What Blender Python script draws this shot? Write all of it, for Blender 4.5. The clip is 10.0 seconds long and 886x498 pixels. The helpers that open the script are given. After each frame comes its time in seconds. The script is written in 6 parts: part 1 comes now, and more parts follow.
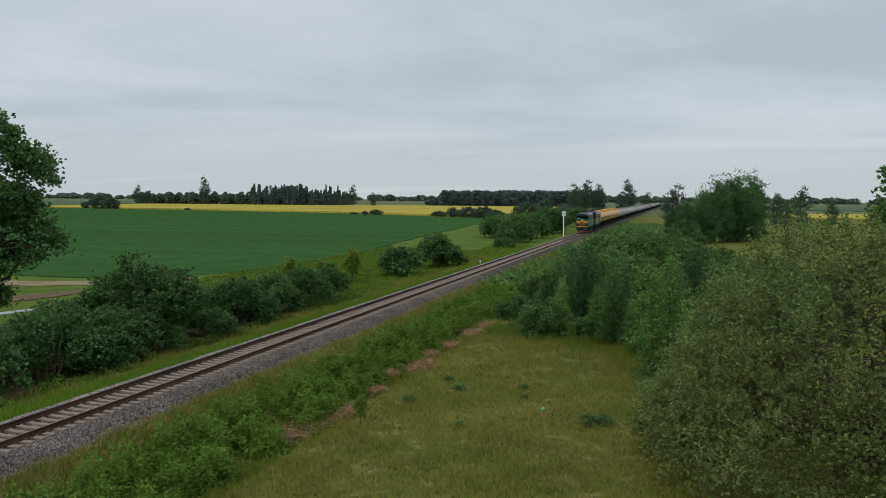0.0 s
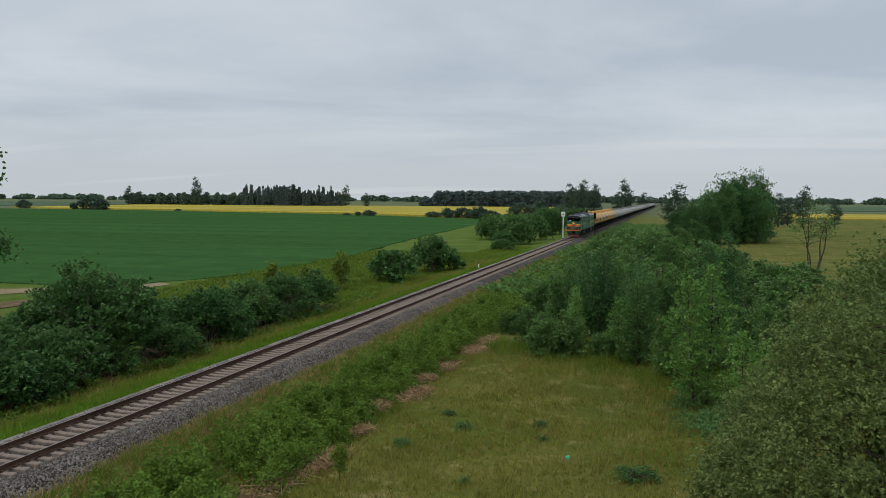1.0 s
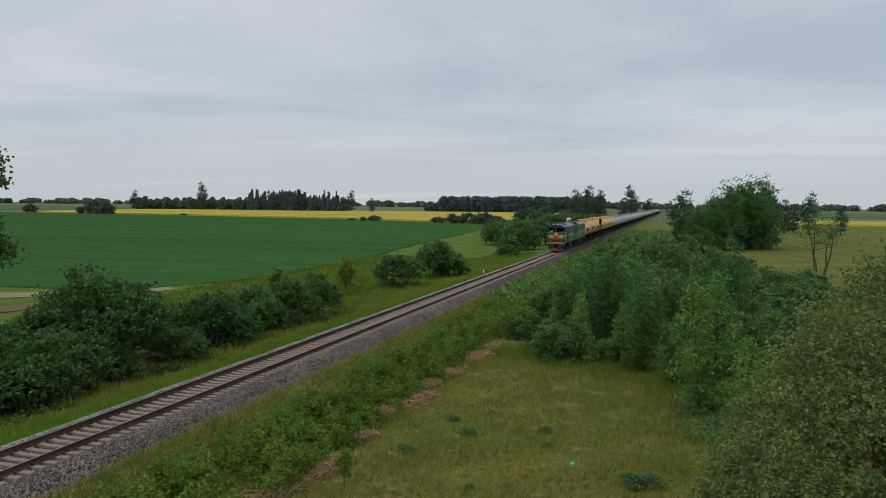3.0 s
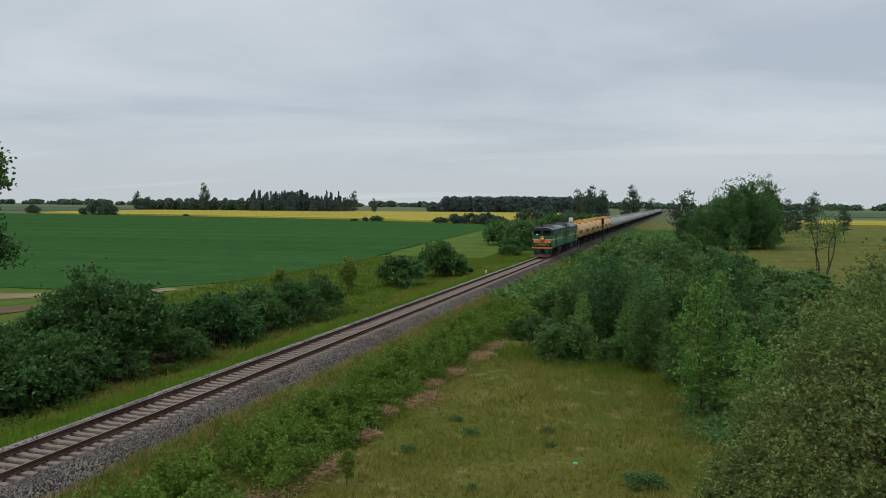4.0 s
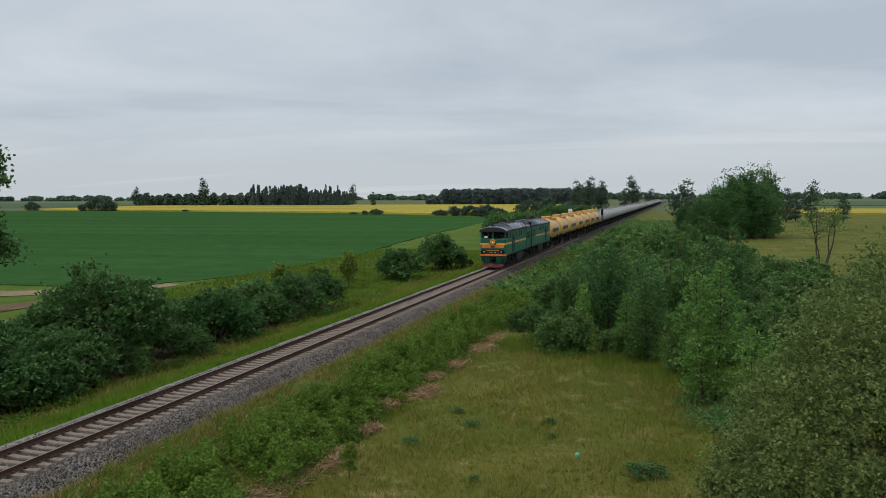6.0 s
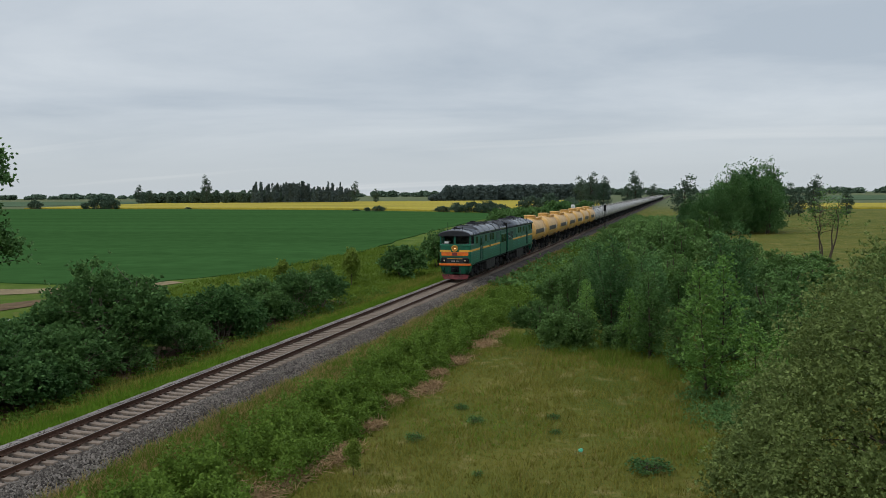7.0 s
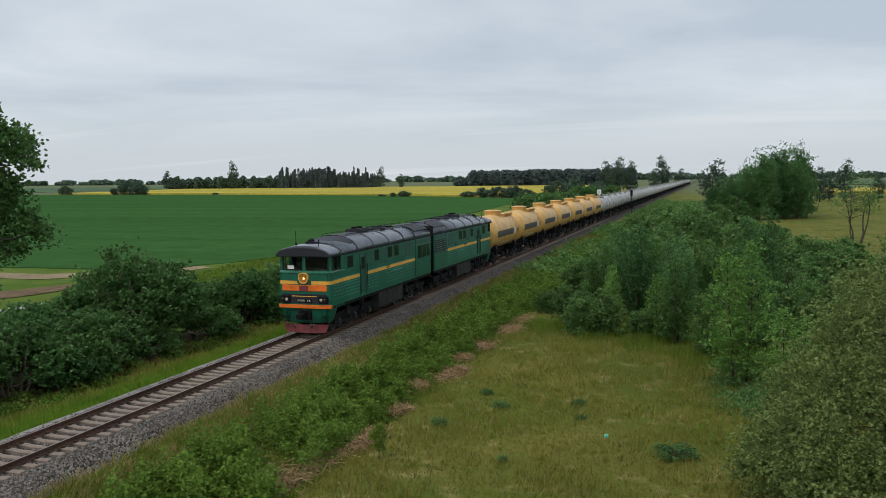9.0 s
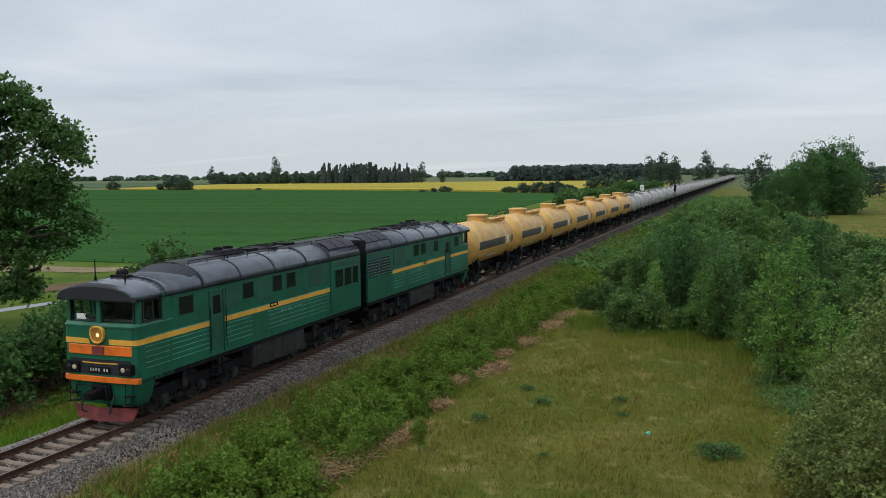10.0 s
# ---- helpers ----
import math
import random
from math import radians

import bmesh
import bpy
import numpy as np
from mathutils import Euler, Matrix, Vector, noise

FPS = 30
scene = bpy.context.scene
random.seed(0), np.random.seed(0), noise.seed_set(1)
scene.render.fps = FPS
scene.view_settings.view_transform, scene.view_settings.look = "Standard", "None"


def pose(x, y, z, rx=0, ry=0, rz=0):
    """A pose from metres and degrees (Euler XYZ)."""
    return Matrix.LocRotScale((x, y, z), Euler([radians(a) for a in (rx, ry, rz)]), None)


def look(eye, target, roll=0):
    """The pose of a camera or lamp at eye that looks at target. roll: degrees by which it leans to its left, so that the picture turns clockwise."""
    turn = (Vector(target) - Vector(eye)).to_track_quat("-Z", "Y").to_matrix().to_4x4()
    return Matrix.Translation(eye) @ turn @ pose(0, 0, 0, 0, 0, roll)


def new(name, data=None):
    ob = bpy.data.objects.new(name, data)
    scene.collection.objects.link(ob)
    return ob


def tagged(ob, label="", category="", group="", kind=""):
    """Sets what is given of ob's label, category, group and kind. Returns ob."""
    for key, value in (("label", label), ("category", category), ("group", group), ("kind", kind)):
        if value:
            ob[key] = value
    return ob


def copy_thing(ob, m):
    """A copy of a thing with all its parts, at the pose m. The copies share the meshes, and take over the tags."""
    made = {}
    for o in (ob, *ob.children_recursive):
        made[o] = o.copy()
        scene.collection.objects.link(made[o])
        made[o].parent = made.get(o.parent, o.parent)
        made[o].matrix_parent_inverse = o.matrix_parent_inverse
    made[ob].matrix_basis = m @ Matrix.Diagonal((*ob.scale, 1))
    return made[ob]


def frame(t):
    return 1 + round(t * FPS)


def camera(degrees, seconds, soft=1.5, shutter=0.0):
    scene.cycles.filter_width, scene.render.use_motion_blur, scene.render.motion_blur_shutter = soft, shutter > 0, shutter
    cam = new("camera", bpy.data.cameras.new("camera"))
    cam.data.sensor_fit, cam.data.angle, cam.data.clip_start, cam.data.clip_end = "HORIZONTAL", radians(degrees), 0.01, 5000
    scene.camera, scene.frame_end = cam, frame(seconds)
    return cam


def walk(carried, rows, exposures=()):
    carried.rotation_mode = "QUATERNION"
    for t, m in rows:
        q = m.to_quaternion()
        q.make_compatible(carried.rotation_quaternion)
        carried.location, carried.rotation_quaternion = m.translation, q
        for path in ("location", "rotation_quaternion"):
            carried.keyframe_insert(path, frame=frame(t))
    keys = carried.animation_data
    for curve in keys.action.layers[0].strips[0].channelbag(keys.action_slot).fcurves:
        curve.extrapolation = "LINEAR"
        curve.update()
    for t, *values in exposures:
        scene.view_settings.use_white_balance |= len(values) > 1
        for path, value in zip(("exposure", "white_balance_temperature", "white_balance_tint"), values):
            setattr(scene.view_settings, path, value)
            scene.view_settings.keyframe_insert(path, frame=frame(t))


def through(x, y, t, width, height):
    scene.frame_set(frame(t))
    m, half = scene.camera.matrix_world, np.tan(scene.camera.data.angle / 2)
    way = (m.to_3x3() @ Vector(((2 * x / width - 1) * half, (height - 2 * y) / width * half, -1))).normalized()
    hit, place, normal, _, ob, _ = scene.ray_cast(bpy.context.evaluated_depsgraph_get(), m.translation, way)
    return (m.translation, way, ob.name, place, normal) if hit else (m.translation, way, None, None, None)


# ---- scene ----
cam = camera(54.5, 10.0, soft=0.8)
PATH = [
    (0.0, pose(2.274, -7.450, 8.170, 86.616, -0.381, 15.25)),
    (0.5, pose(1.331, -4.328, 8.109, 86.750, -0.347, 15.05)),
    (1.0, pose(0, 0, 8.048, 86.658, -0.328, 14.838)),
    (1.5, pose(0, 0, 8.048, 86.774, -0.402, 14.852)),
    (2.0, pose(0, 0, 8.048, 86.855, -0.485, 14.977)),
    (2.5, pose(0, 0, 8.048, 86.998, -0.525, 15.090)),
    (4.0, pose(0, 0, 8.048, 87.027, -0.385, 15.334)),
    (4.5, pose(0, 0, 8.048, 87.044, -0.304, 15.330)),
    (5.0, pose(0, 0, 8.048, 86.877, -0.197, 15.297)),
    (5.5, pose(0, 0, 8.048, 86.675, 0.025, 15.257)),
    (7.0, pose(0, 0, 8.048, 86.300, 0.519, 15.452)),
    (7.5, pose(0, 0, 8.048, 86.109, 0.557, 15.581)),
    (8.0, pose(0, 0, 8.048, 85.840, 0.541, 15.908)),
    (8.5, pose(0, 0, 8.048, 85.561, 0.598, 16.354)),
    (9.0, pose(0, 0, 8.048, 85.333, 0.629, 17.141)),
    (9.5, pose(0, 0, 8.048, 85.230, 0.701, 18.285)),
    (10.0, pose(0, 0, 8.048, 85.051, 0.660, 19.867)),
]
walk(cam, PATH, [(0.0, -0.06), (2.5, -0.08), (5.5, -0.03), (7.5, -0.04), (8.4, 0.08), (10.0, 0.13)])

# ---- overcast sky and a weak, very wide sun ----
SUN_ELEVATION, SUN_AZIMUTH = 48.0, 215.0


def build_sky():
    world = bpy.data.worlds.new("overcast_sky")
    scene.world = world
    world.use_nodes = True
    nt = world.node_tree
    nt.nodes.clear()
    N, L = nt.nodes.new, nt.links.new
    out, bg = N("ShaderNodeOutputWorld"), N("ShaderNodeBackground")
    sky = N("ShaderNodeTexSky")
    sky.sky_type, sky.sun_disc = "NISHITA", False
    sky.sun_elevation, sky.sun_rotation = radians(SUN_ELEVATION), radians(SUN_AZIMUTH)
    co, sep = N("ShaderNodeTexCoord"), N("ShaderNodeSeparateXYZ")
    L(co.outputs["Generated"], sep.inputs[0])

    def math_node(op, a, b):
        n = N("ShaderNodeMath")
        n.operation = op
        for i, v in enumerate((a, b)):
            if isinstance(v, (int, float)):
                n.inputs[i].default_value = v
            else:
                L(v, n.inputs[i])
        return n.outputs[0]

    up = math_node("ADD", math_node("MAXIMUM", sep.outputs[2], 0.0), 0.11)
    flat = N("ShaderNodeCombineXYZ")
    L(math_node("DIVIDE", sep.outputs[0], up), flat.inputs[0])
    L(math_node("DIVIDE", sep.outputs[1], up), flat.inputs[1])
    turn = N("ShaderNodeMapping")
    turn.inputs["Rotation"].default_value = (0, 0, radians(-24))
    turn.inputs["Scale"].default_value = (0.75, 0.95, 1.0)
    L(flat.outputs[0], turn.inputs[0])
    big = N("ShaderNodeTexNoise")
    big.inputs["Scale"].default_value, big.inputs["Detail"].default_value, big.inputs["Roughness"].default_value = 0.55, 8.0, 0.56
    big.inputs["Distortion"].default_value = 0.35
    L(turn.outputs[0], big.inputs["Vector"])
    ramp = N("ShaderNodeValToRGB")
    ramp.color_ramp.elements[0].position, ramp.color_ramp.elements[0].color = 0.37, (0.485, 0.555, 0.635, 1)
    ramp.color_ramp.elements[1].position, ramp.color_ramp.elements[1].color = 0.63, (0.685, 0.742, 0.80, 1)
    L(big.outputs["Fac"], ramp.inputs[0])
    # thin bright breaks low over the horizon
    thin, stretch = N("ShaderNodeTexNoise"), N("ShaderNodeMapping")
    stretch.inputs["Rotation"].default_value, stretch.inputs["Scale"].default_value = (0, 0, radians(-6)), (0.10, 0.9, 1.0)
    L(flat.outputs[0], stretch.inputs[0])
    L(stretch.outputs[0], thin.inputs["Vector"])
    thin.inputs["Scale"].default_value, thin.inputs["Detail"].default_value = 1.1, 5.0
    gap = N("ShaderNodeMapRange")
    gap.inputs["From Min"].default_value, gap.inputs["From Max"].default_value, gap.inputs["To Max"].default_value = 0.57, 0.72, 0.42
    L(thin.outputs["Fac"], gap.inputs["Value"])
    near_horizon = N("ShaderNodeMapRange")
    near_horizon.inputs["From Min"].default_value, near_horizon.inputs["From Max"].default_value = 0.11, 0.05
    L(sep.outputs[2], near_horizon.inputs["Value"])
    breaks = math_node("MULTIPLY", gap.outputs[0], near_horizon.outputs[0])
    # haze towards the horizon
    low = N("ShaderNodeMapRange")
    low.inputs["From Min"].default_value, low.inputs["From Max"].default_value = 0.02, 0.10
    low.inputs["To Min"].default_value, low.inputs["To Max"].default_value = 0.0, 1.0
    L(sep.outputs[2], low.inputs["Value"])
    haze = N("ShaderNodeMix")
    haze.data_type = "RGBA"
    haze.inputs["A"].default_value = (0.575, 0.63, 0.675, 1)
    L(low.outputs[0], haze.inputs["Factor"])
    L(ramp.outputs[0], haze.inputs["B"])
    light = N("ShaderNodeMix")
    light.data_type = "RGBA"
    light.inputs["B"].default_value = (0.88, 0.90, 0.91, 1)
    L(breaks, light.inputs["Factor"])
    L(haze.outputs["Result"], light.inputs["A"])
    scale = N("ShaderNodeVectorMath")
    scale.operation = "SCALE"
    # an overcast sky is brighter overhead than low down
    L(math_node("MULTIPLY", math_node("ADD", math_node("MULTIPLY", math_node("MAXIMUM", math_node("SUBTRACT", sep.outputs[2], 0.22), 0.0), 1.1), 1.0), 9.6), scale.inputs["Scale"])
    L(light.outputs["Result"], scale.inputs[0])
    mix = N("ShaderNodeMix")
    mix.data_type = "RGBA"
    mix.inputs["Factor"].default_value = 0.94
    L(sky.outputs[0], mix.inputs["A"])
    L(scale.outputs[0], mix.inputs["B"])
    L(mix.outputs["Result"], bg.inputs["Color"])
    bg.inputs["Strength"].default_value = 0.1
    L(bg.outputs[0], out.inputs["Surface"])


build_sky()
lamp = bpy.data.lights.new("sun", "SUN")
lamp.energy, lamp.angle, lamp.color = 1.05, radians(25), (1.0, 0.95, 0.82)
sun = new("sun", lamp)
az, el = radians(SUN_AZIMUTH), radians(SUN_ELEVATION)
sun.matrix_world = look((math.sin(az) * math.cos(el) * 50, math.cos(az) * math.cos(el) * 50, math.sin(el) * 50), (0, 0, 0))

# ---- plan ----
TRACK_X = -20.04          # centre line of the track; rail tops lie at z = 0
GROUND_Z = -1.6
NOSE_AT_END, SPEED = 22.2, 18.05


def nose(t):
    return NOSE_AT_END + SPEED * (10.0 - t)


# ---- materials ----
def material(name, colour, rough=0.7, metal=0.0, vary=0.25, grain=6.0, patch=0.5, bump=0.15, other=None, island=0.0, coat=0.0, shine=0.5, stretch=None):
    """Paint, stone or soil: a colour with variation at two scales, and fine relief."""
    m = bpy.data.materials.new(name)
    m.use_nodes = True
    nt = m.node_tree
    N, L = nt.nodes.new, nt.links.new
    bsdf = nt.nodes["Principled BSDF"]
    co = N("ShaderNodeTexCoord")
    fine, broad = N("ShaderNodeTexNoise"), N("ShaderNodeTexNoise")
    for n, s, det in ((fine, grain, 5.0), (broad, patch, 3.0)):
        n.inputs["Scale"].default_value, n.inputs["Detail"].default_value = s, det
        L(co.outputs["Object"], n.inputs["Vector"])
    if stretch:
        along = N("ShaderNodeMapping")
        along.inputs["Scale"].default_value, along.inputs["Rotation"].default_value = stretch, (0, 0, radians(20))
        L(co.outputs["Object"], along.inputs[0])
        L(along.outputs[0], broad.inputs["Vector"])
    add = N("ShaderNodeMath")
    add.operation = "ADD"
    L(fine.outputs["Fac"], add.inputs[0])
    L(broad.outputs["Fac"], add.inputs[1])
    value = add.outputs[0]
    if island:
        geo, mad = N("ShaderNodeNewGeometry"), N("ShaderNodeMath")
        mad.operation = "MULTIPLY_ADD"
        L(geo.outputs["Random Per Island"], mad.inputs[0])
        mad.inputs[1].default_value = island
        L(value, mad.inputs[2])
        value = mad.outputs[0]
    ramp = N("ShaderNodeMapRange")
    ramp.inputs["From Min"].default_value, ramp.inputs["From Max"].default_value = 0.72, 1.28 + island
    L(value, ramp.inputs["Value"])
    mix = N("ShaderNodeMix")
    mix.data_type = "RGBA"
    lo = [c * (1 - vary) for c in colour]
    hi = other or [min(1, c * (1 + vary)) for c in colour]
    mix.inputs["A"].default_value, mix.inputs["B"].default_value = (*lo, 1), (*hi, 1)
    L(ramp.outputs[0], mix.inputs["Factor"])
    L(mix.outputs["Result"], bsdf.inputs["Base Color"])
    bsdf.inputs["Roughness"].default_value, bsdf.inputs["Metallic"].default_value = rough, metal
    bsdf.inputs["Coat Weight"].default_value = coat
    bsdf.inputs["Specular IOR Level"].default_value = shine
    if bump:
        b = N("ShaderNodeBump")
        b.inputs["Strength"].default_value, b.inputs["Distance"].default_value = bump, 0.02
        L(fine.outputs["Fac"], b.inputs["Height"])
        L(b.outputs[0], bsdf.inputs["Normal"])
    return m


def leaf_material(name, dark, light, rough=0.55, through=0.3):
    """Leaves: colour by leaf and by plant, a little light shining through."""
    m = bpy.data.materials.new(name)
    m.use_nodes = True
    nt = m.node_tree
    N, L = nt.nodes.new, nt.links.new
    bsdf, out = nt.nodes["Principled BSDF"], nt.nodes["Material Output"]
    geo, info = N("ShaderNodeNewGeometry"), N("ShaderNodeObjectInfo")
    co, noise_ = N("ShaderNodeTexCoord"), N("ShaderNodeTexNoise")
    noise_.inputs["Scale"].default_value, noise_.inputs["Detail"].default_value = 0.7, 3.0
    L(co.outputs["Object"], noise_.inputs["Vector"])
    a, b = N("ShaderNodeMath"), N("ShaderNodeMath")
    a.operation = b.operation = "MULTIPLY_ADD"
    L(geo.outputs["Random Per Island"], a.inputs[0])
    a.inputs[1].default_value = 0.38
    L(noise_.outputs["Fac"], a.inputs[2])
    L(info.outputs["Random"], b.inputs[0])
    b.inputs[1].default_value = 0.6
    L(a.outputs[0], b.inputs[2])
    rng = N("ShaderNodeMapRange")
    rng.inputs["From Min"].default_value, rng.inputs["From Max"].default_value = 0.35, 1.6
    L(b.outputs[0], rng.inputs["Value"])
    mix = N("ShaderNodeMix")
    mix.data_type = "RGBA"
    mix.inputs["A"].default_value, mix.inputs["B"].default_value = (*dark, 1), (*light, 1)
    L(rng.outputs[0], mix.inputs["Factor"])
    L(mix.outputs["Result"], bsdf.inputs["Base Color"])
    bsdf.inputs["Roughness"].default_value = rough
    bsdf.inputs["Specular IOR Level"].default_value = 0.06
    trans, both = N("ShaderNodeBsdfTranslucent"), N("ShaderNodeMixShader")
    L(mix.outputs["Result"], trans.inputs["Color"])
    both.inputs[0].default_value = through
    L(bsdf.outputs[0], both.inputs[1])
    L(trans.outputs[0], both.inputs[2])
    L(both.outputs[0], out.inputs["Surface"])
    return m


def glow_material(name, colour, strength):
    m = material(name, colour, 0.3, vary=0.05, bump=0)
    bsdf = m.node_tree.nodes["Principled BSDF"]
    bsdf.inputs["Emission Color"].default_value, bsdf.inputs["Emission Strength"].default_value = (*colour, 1), strength
    return m


def glass_material(name):
    m = bpy.data.materials.new(name)
    m.use_nodes = True
    bsdf = m.node_tree.nodes["Principled BSDF"]
    bsdf.inputs["Base Color"].default_value = (0.75, 0.8, 0.8, 1)
    bsdf.inputs["Roughness"].default_value, bsdf.inputs["Transmission Weight"].default_value = 0.03, 1.0
    bsdf.inputs["IOR"].default_value = 1.15
    return m


def ground_material():
    """Grass land: olive, green and straw-coloured patches, drier beside the track."""
    m = bpy.data.materials.new("grass_land")
    m.use_nodes = True
    nt = m.node_tree
    N, L = nt.nodes.new, nt.links.new
    bsdf = nt.nodes["Principled BSDF"]
    geo = N("ShaderNodeNewGeometry")

    def noise_node(scale, detail=4.0):
        n = N("ShaderNodeTexNoise")
        n.inputs["Scale"].default_value, n.inputs["Detail"].default_value = scale, detail
        L(geo.outputs["Position"], n.inputs["Vector"])
        return n.outputs["Fac"]

    def mixed(a, b, fac, lo, hi):
        r = N("ShaderNodeMapRange")
        r.inputs["From Min"].default_value, r.inputs["From Max"].default_value = lo, hi
        L(fac, r.inputs["Value"])
        x = N("ShaderNodeMix")
        x.data_type = "RGBA"
        for key, v in (("A", a), ("B", b)):
            if isinstance(v, tuple):
                x.inputs[key].default_value = (*v, 1)
            else:
                L(v, x.inputs[key])
        L(r.outputs[0], x.inputs["Factor"])
        return x.outputs["Result"]

    c = mixed((0.070, 0.092, 0.015), (0.140, 0.130, 0.030), noise_node(0.13), 0.35, 0.65)
    c = mixed(c, (0.26, 0.21, 0.09), noise_node(0.9, 6.0), 0.55, 0.78)
    c = mixed(c, (0.07, 0.095, 0.018), noise_node(5.0, 6.0), 0.5, 0.75)
    side = N("ShaderNodeSeparateXYZ")
    L(geo.outputs["Position"], side.inputs[0])
    lush = mixed((0.056, 0.102, 0.013), (0.105, 0.145, 0.026), noise_node(0.2, 6.0), 0.35, 0.7)
    lush = mixed(lush, (0.13, 0.13, 0.04), noise_node(1.3, 6.0), 0.58, 0.8)
    c = mixed(lush, c, side.outputs[0], -24.5, -22.0)
    # haze painted into the far ground: a greyer green blended in with distance
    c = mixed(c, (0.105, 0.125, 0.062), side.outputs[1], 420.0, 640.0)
    L(c, bsdf.inputs["Base Color"])
    bsdf.inputs["Roughness"].default_value = 0.95
    bsdf.inputs["Specular IOR Level"].default_value = 0.05
    b = N("ShaderNodeBump")
    b.inputs["Strength"].default_value, b.inputs["Distance"].default_value = 0.6, 0.15
    L(noise_node(7.0, 6.0), b.inputs["Height"])
    L(b.outputs[0], bsdf.inputs["Normal"])
    return m


GROUND = ground_material()
WHEAT = material("young_wheat", (0.036, 0.090, 0.027), 0.9, vary=0.17, stretch=(0.08, 1.0, 1.0), grain=0.35, patch=0.06, bump=0.5, shine=0.0)
RAPE = material("flowering_rape", (0.31, 0.265, 0.035), 0.9, vary=0.3, stretch=(0.15, 1.0, 1.0), grain=0.25, patch=0.03, bump=0.5, other=(0.43, 0.345, 0.045), shine=0.08)
# crop on the far fields, its base colour greyed to show haze
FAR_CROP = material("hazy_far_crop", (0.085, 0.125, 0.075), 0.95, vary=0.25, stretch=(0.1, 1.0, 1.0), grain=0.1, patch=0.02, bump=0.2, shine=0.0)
SOIL = material("sandy_soil", (0.22, 0.17, 0.10), 0.95, vary=0.3, grain=3.0, patch=0.3, bump=0.4, shine=0.08)
BANK = material("bare_bank", (0.12, 0.08, 0.045), 0.95, vary=0.35, grain=3.0, patch=0.4, bump=0.4, shine=0.08)
WATER = material("ditch_water", (0.05, 0.055, 0.05), 0.06, vary=0.1, grain=2.0, bump=0.05)
BALLAST = material("ballast_gravel", (0.062, 0.052, 0.046), 0.9, vary=0.6, grain=14.0, patch=0.6, bump=1.0, shine=0.08)
STONE = material("ballast_stone", (0.058, 0.050, 0.047), 0.85, vary=0.5, grain=4.0, patch=0.5, bump=0.2, island=0.7, other=(0.29, 0.255, 0.225), shine=0.08)
PALE_GRAVEL = material("pale_gravel", (0.20, 0.18, 0.165), 0.95, vary=0.45, grain=12.0, patch=0.8, bump=0.9, shine=0.05)
CONCRETE = material("sleeper_concrete", (0.19, 0.150, 0.122), 0.9, vary=0.3, grain=9.0, patch=1.2, bump=0.3, shine=0.08)
RAIL = material("rusty_rail", (0.075, 0.042, 0.030), 0.7, vary=0.4, grain=12.0, patch=0.3, bump=0.3, shine=0.08)
RAILHEAD = material("worn_rail_head", (0.23, 0.19, 0.17), 0.38, metal=0.6, vary=0.2, grain=10.0, bump=0.05)
BARK = material("bark", (0.075, 0.060, 0.045), 0.95, vary=0.45, grain=9.0, patch=1.5, bump=0.8, shine=0.08)
PALE_BARK = material("pale_bark", (0.20, 0.17, 0.13), 0.95, vary=0.4, grain=9.0, patch=1.5, bump=0.8, shine=0.08)
STRAW = material("dry_stalks", (0.30, 0.20, 0.11), 0.95, vary=0.4, grain=3.0, patch=0.4, bump=0, island=0.5, shine=0.08)

LEAF_WILLOW = leaf_material("willow_leaves", (0.026, 0.060, 0.012), (0.285, 0.355, 0.122), 0.5, 0.3)
LEAF_SHRUB = leaf_material("shrub_leaves", (0.042, 0.11, 0.034), (0.15, 0.265, 0.085))
LEAF_THICKET = leaf_material("alder_leaves", (0.05, 0.12, 0.034), (0.185, 0.318, 0.095))
LEAF_OAK = leaf_material("oak_leaves", (0.042, 0.11, 0.042), (0.18, 0.305, 0.095))
LEAF_DARK = leaf_material("dark_alder_leaves", (0.044, 0.118, 0.042), (0.158, 0.295, 0.1))
LEAF_BRIGHT = leaf_material("bright_alder_leaves", (0.078, 0.18, 0.036), (0.25, 0.425, 0.11))
LEAF_SALLOW = leaf_material("sallow_leaves", (0.062, 0.138, 0.04), (0.2, 0.33, 0.105))
GRASS_MARGIN = leaf_material("margin_grass_blades", (0.065, 0.115, 0.012), (0.165, 0.23, 0.035), 0.8)
# distant foliage: haze put into the leaf colours, paler and bluer
LEAF_HAZY_FAR = leaf_material("hazed_far_leaves", (0.066, 0.11, 0.08), (0.125, 0.18, 0.12))
LEAF_HAZY_CONIFER = leaf_material("hazed_conifer_needles", (0.095, 0.13, 0.122), (0.15, 0.19, 0.172))
LEAF_WEED = leaf_material("weed_leaves", (0.038, 0.088, 0.01), (0.195, 0.3, 0.052))
LEAF_SPRING = leaf_material("pale_spring_leaves", (0.11, 0.17, 0.025), (0.26, 0.34, 0.07))
LEAF_BROWN = leaf_material("brownish_twigs", (0.06, 0.06, 0.035), (0.13, 0.12, 0.07))
GRASS_MEADOW = leaf_material("meadow_grass_blades", (0.105, 0.12, 0.017), (0.272, 0.246, 0.058), 0.8, 0.15)
GRASS_FRESH = leaf_material("fresh_grass_blades", (0.06, 0.135, 0.01), (0.155, 0.255, 0.028), 0.7, 0.15)
GRASS_DRY = leaf_material("dry_grass_blades", (0.15, 0.13, 0.035), (0.38, 0.275, 0.12), 0.85, 0.15)

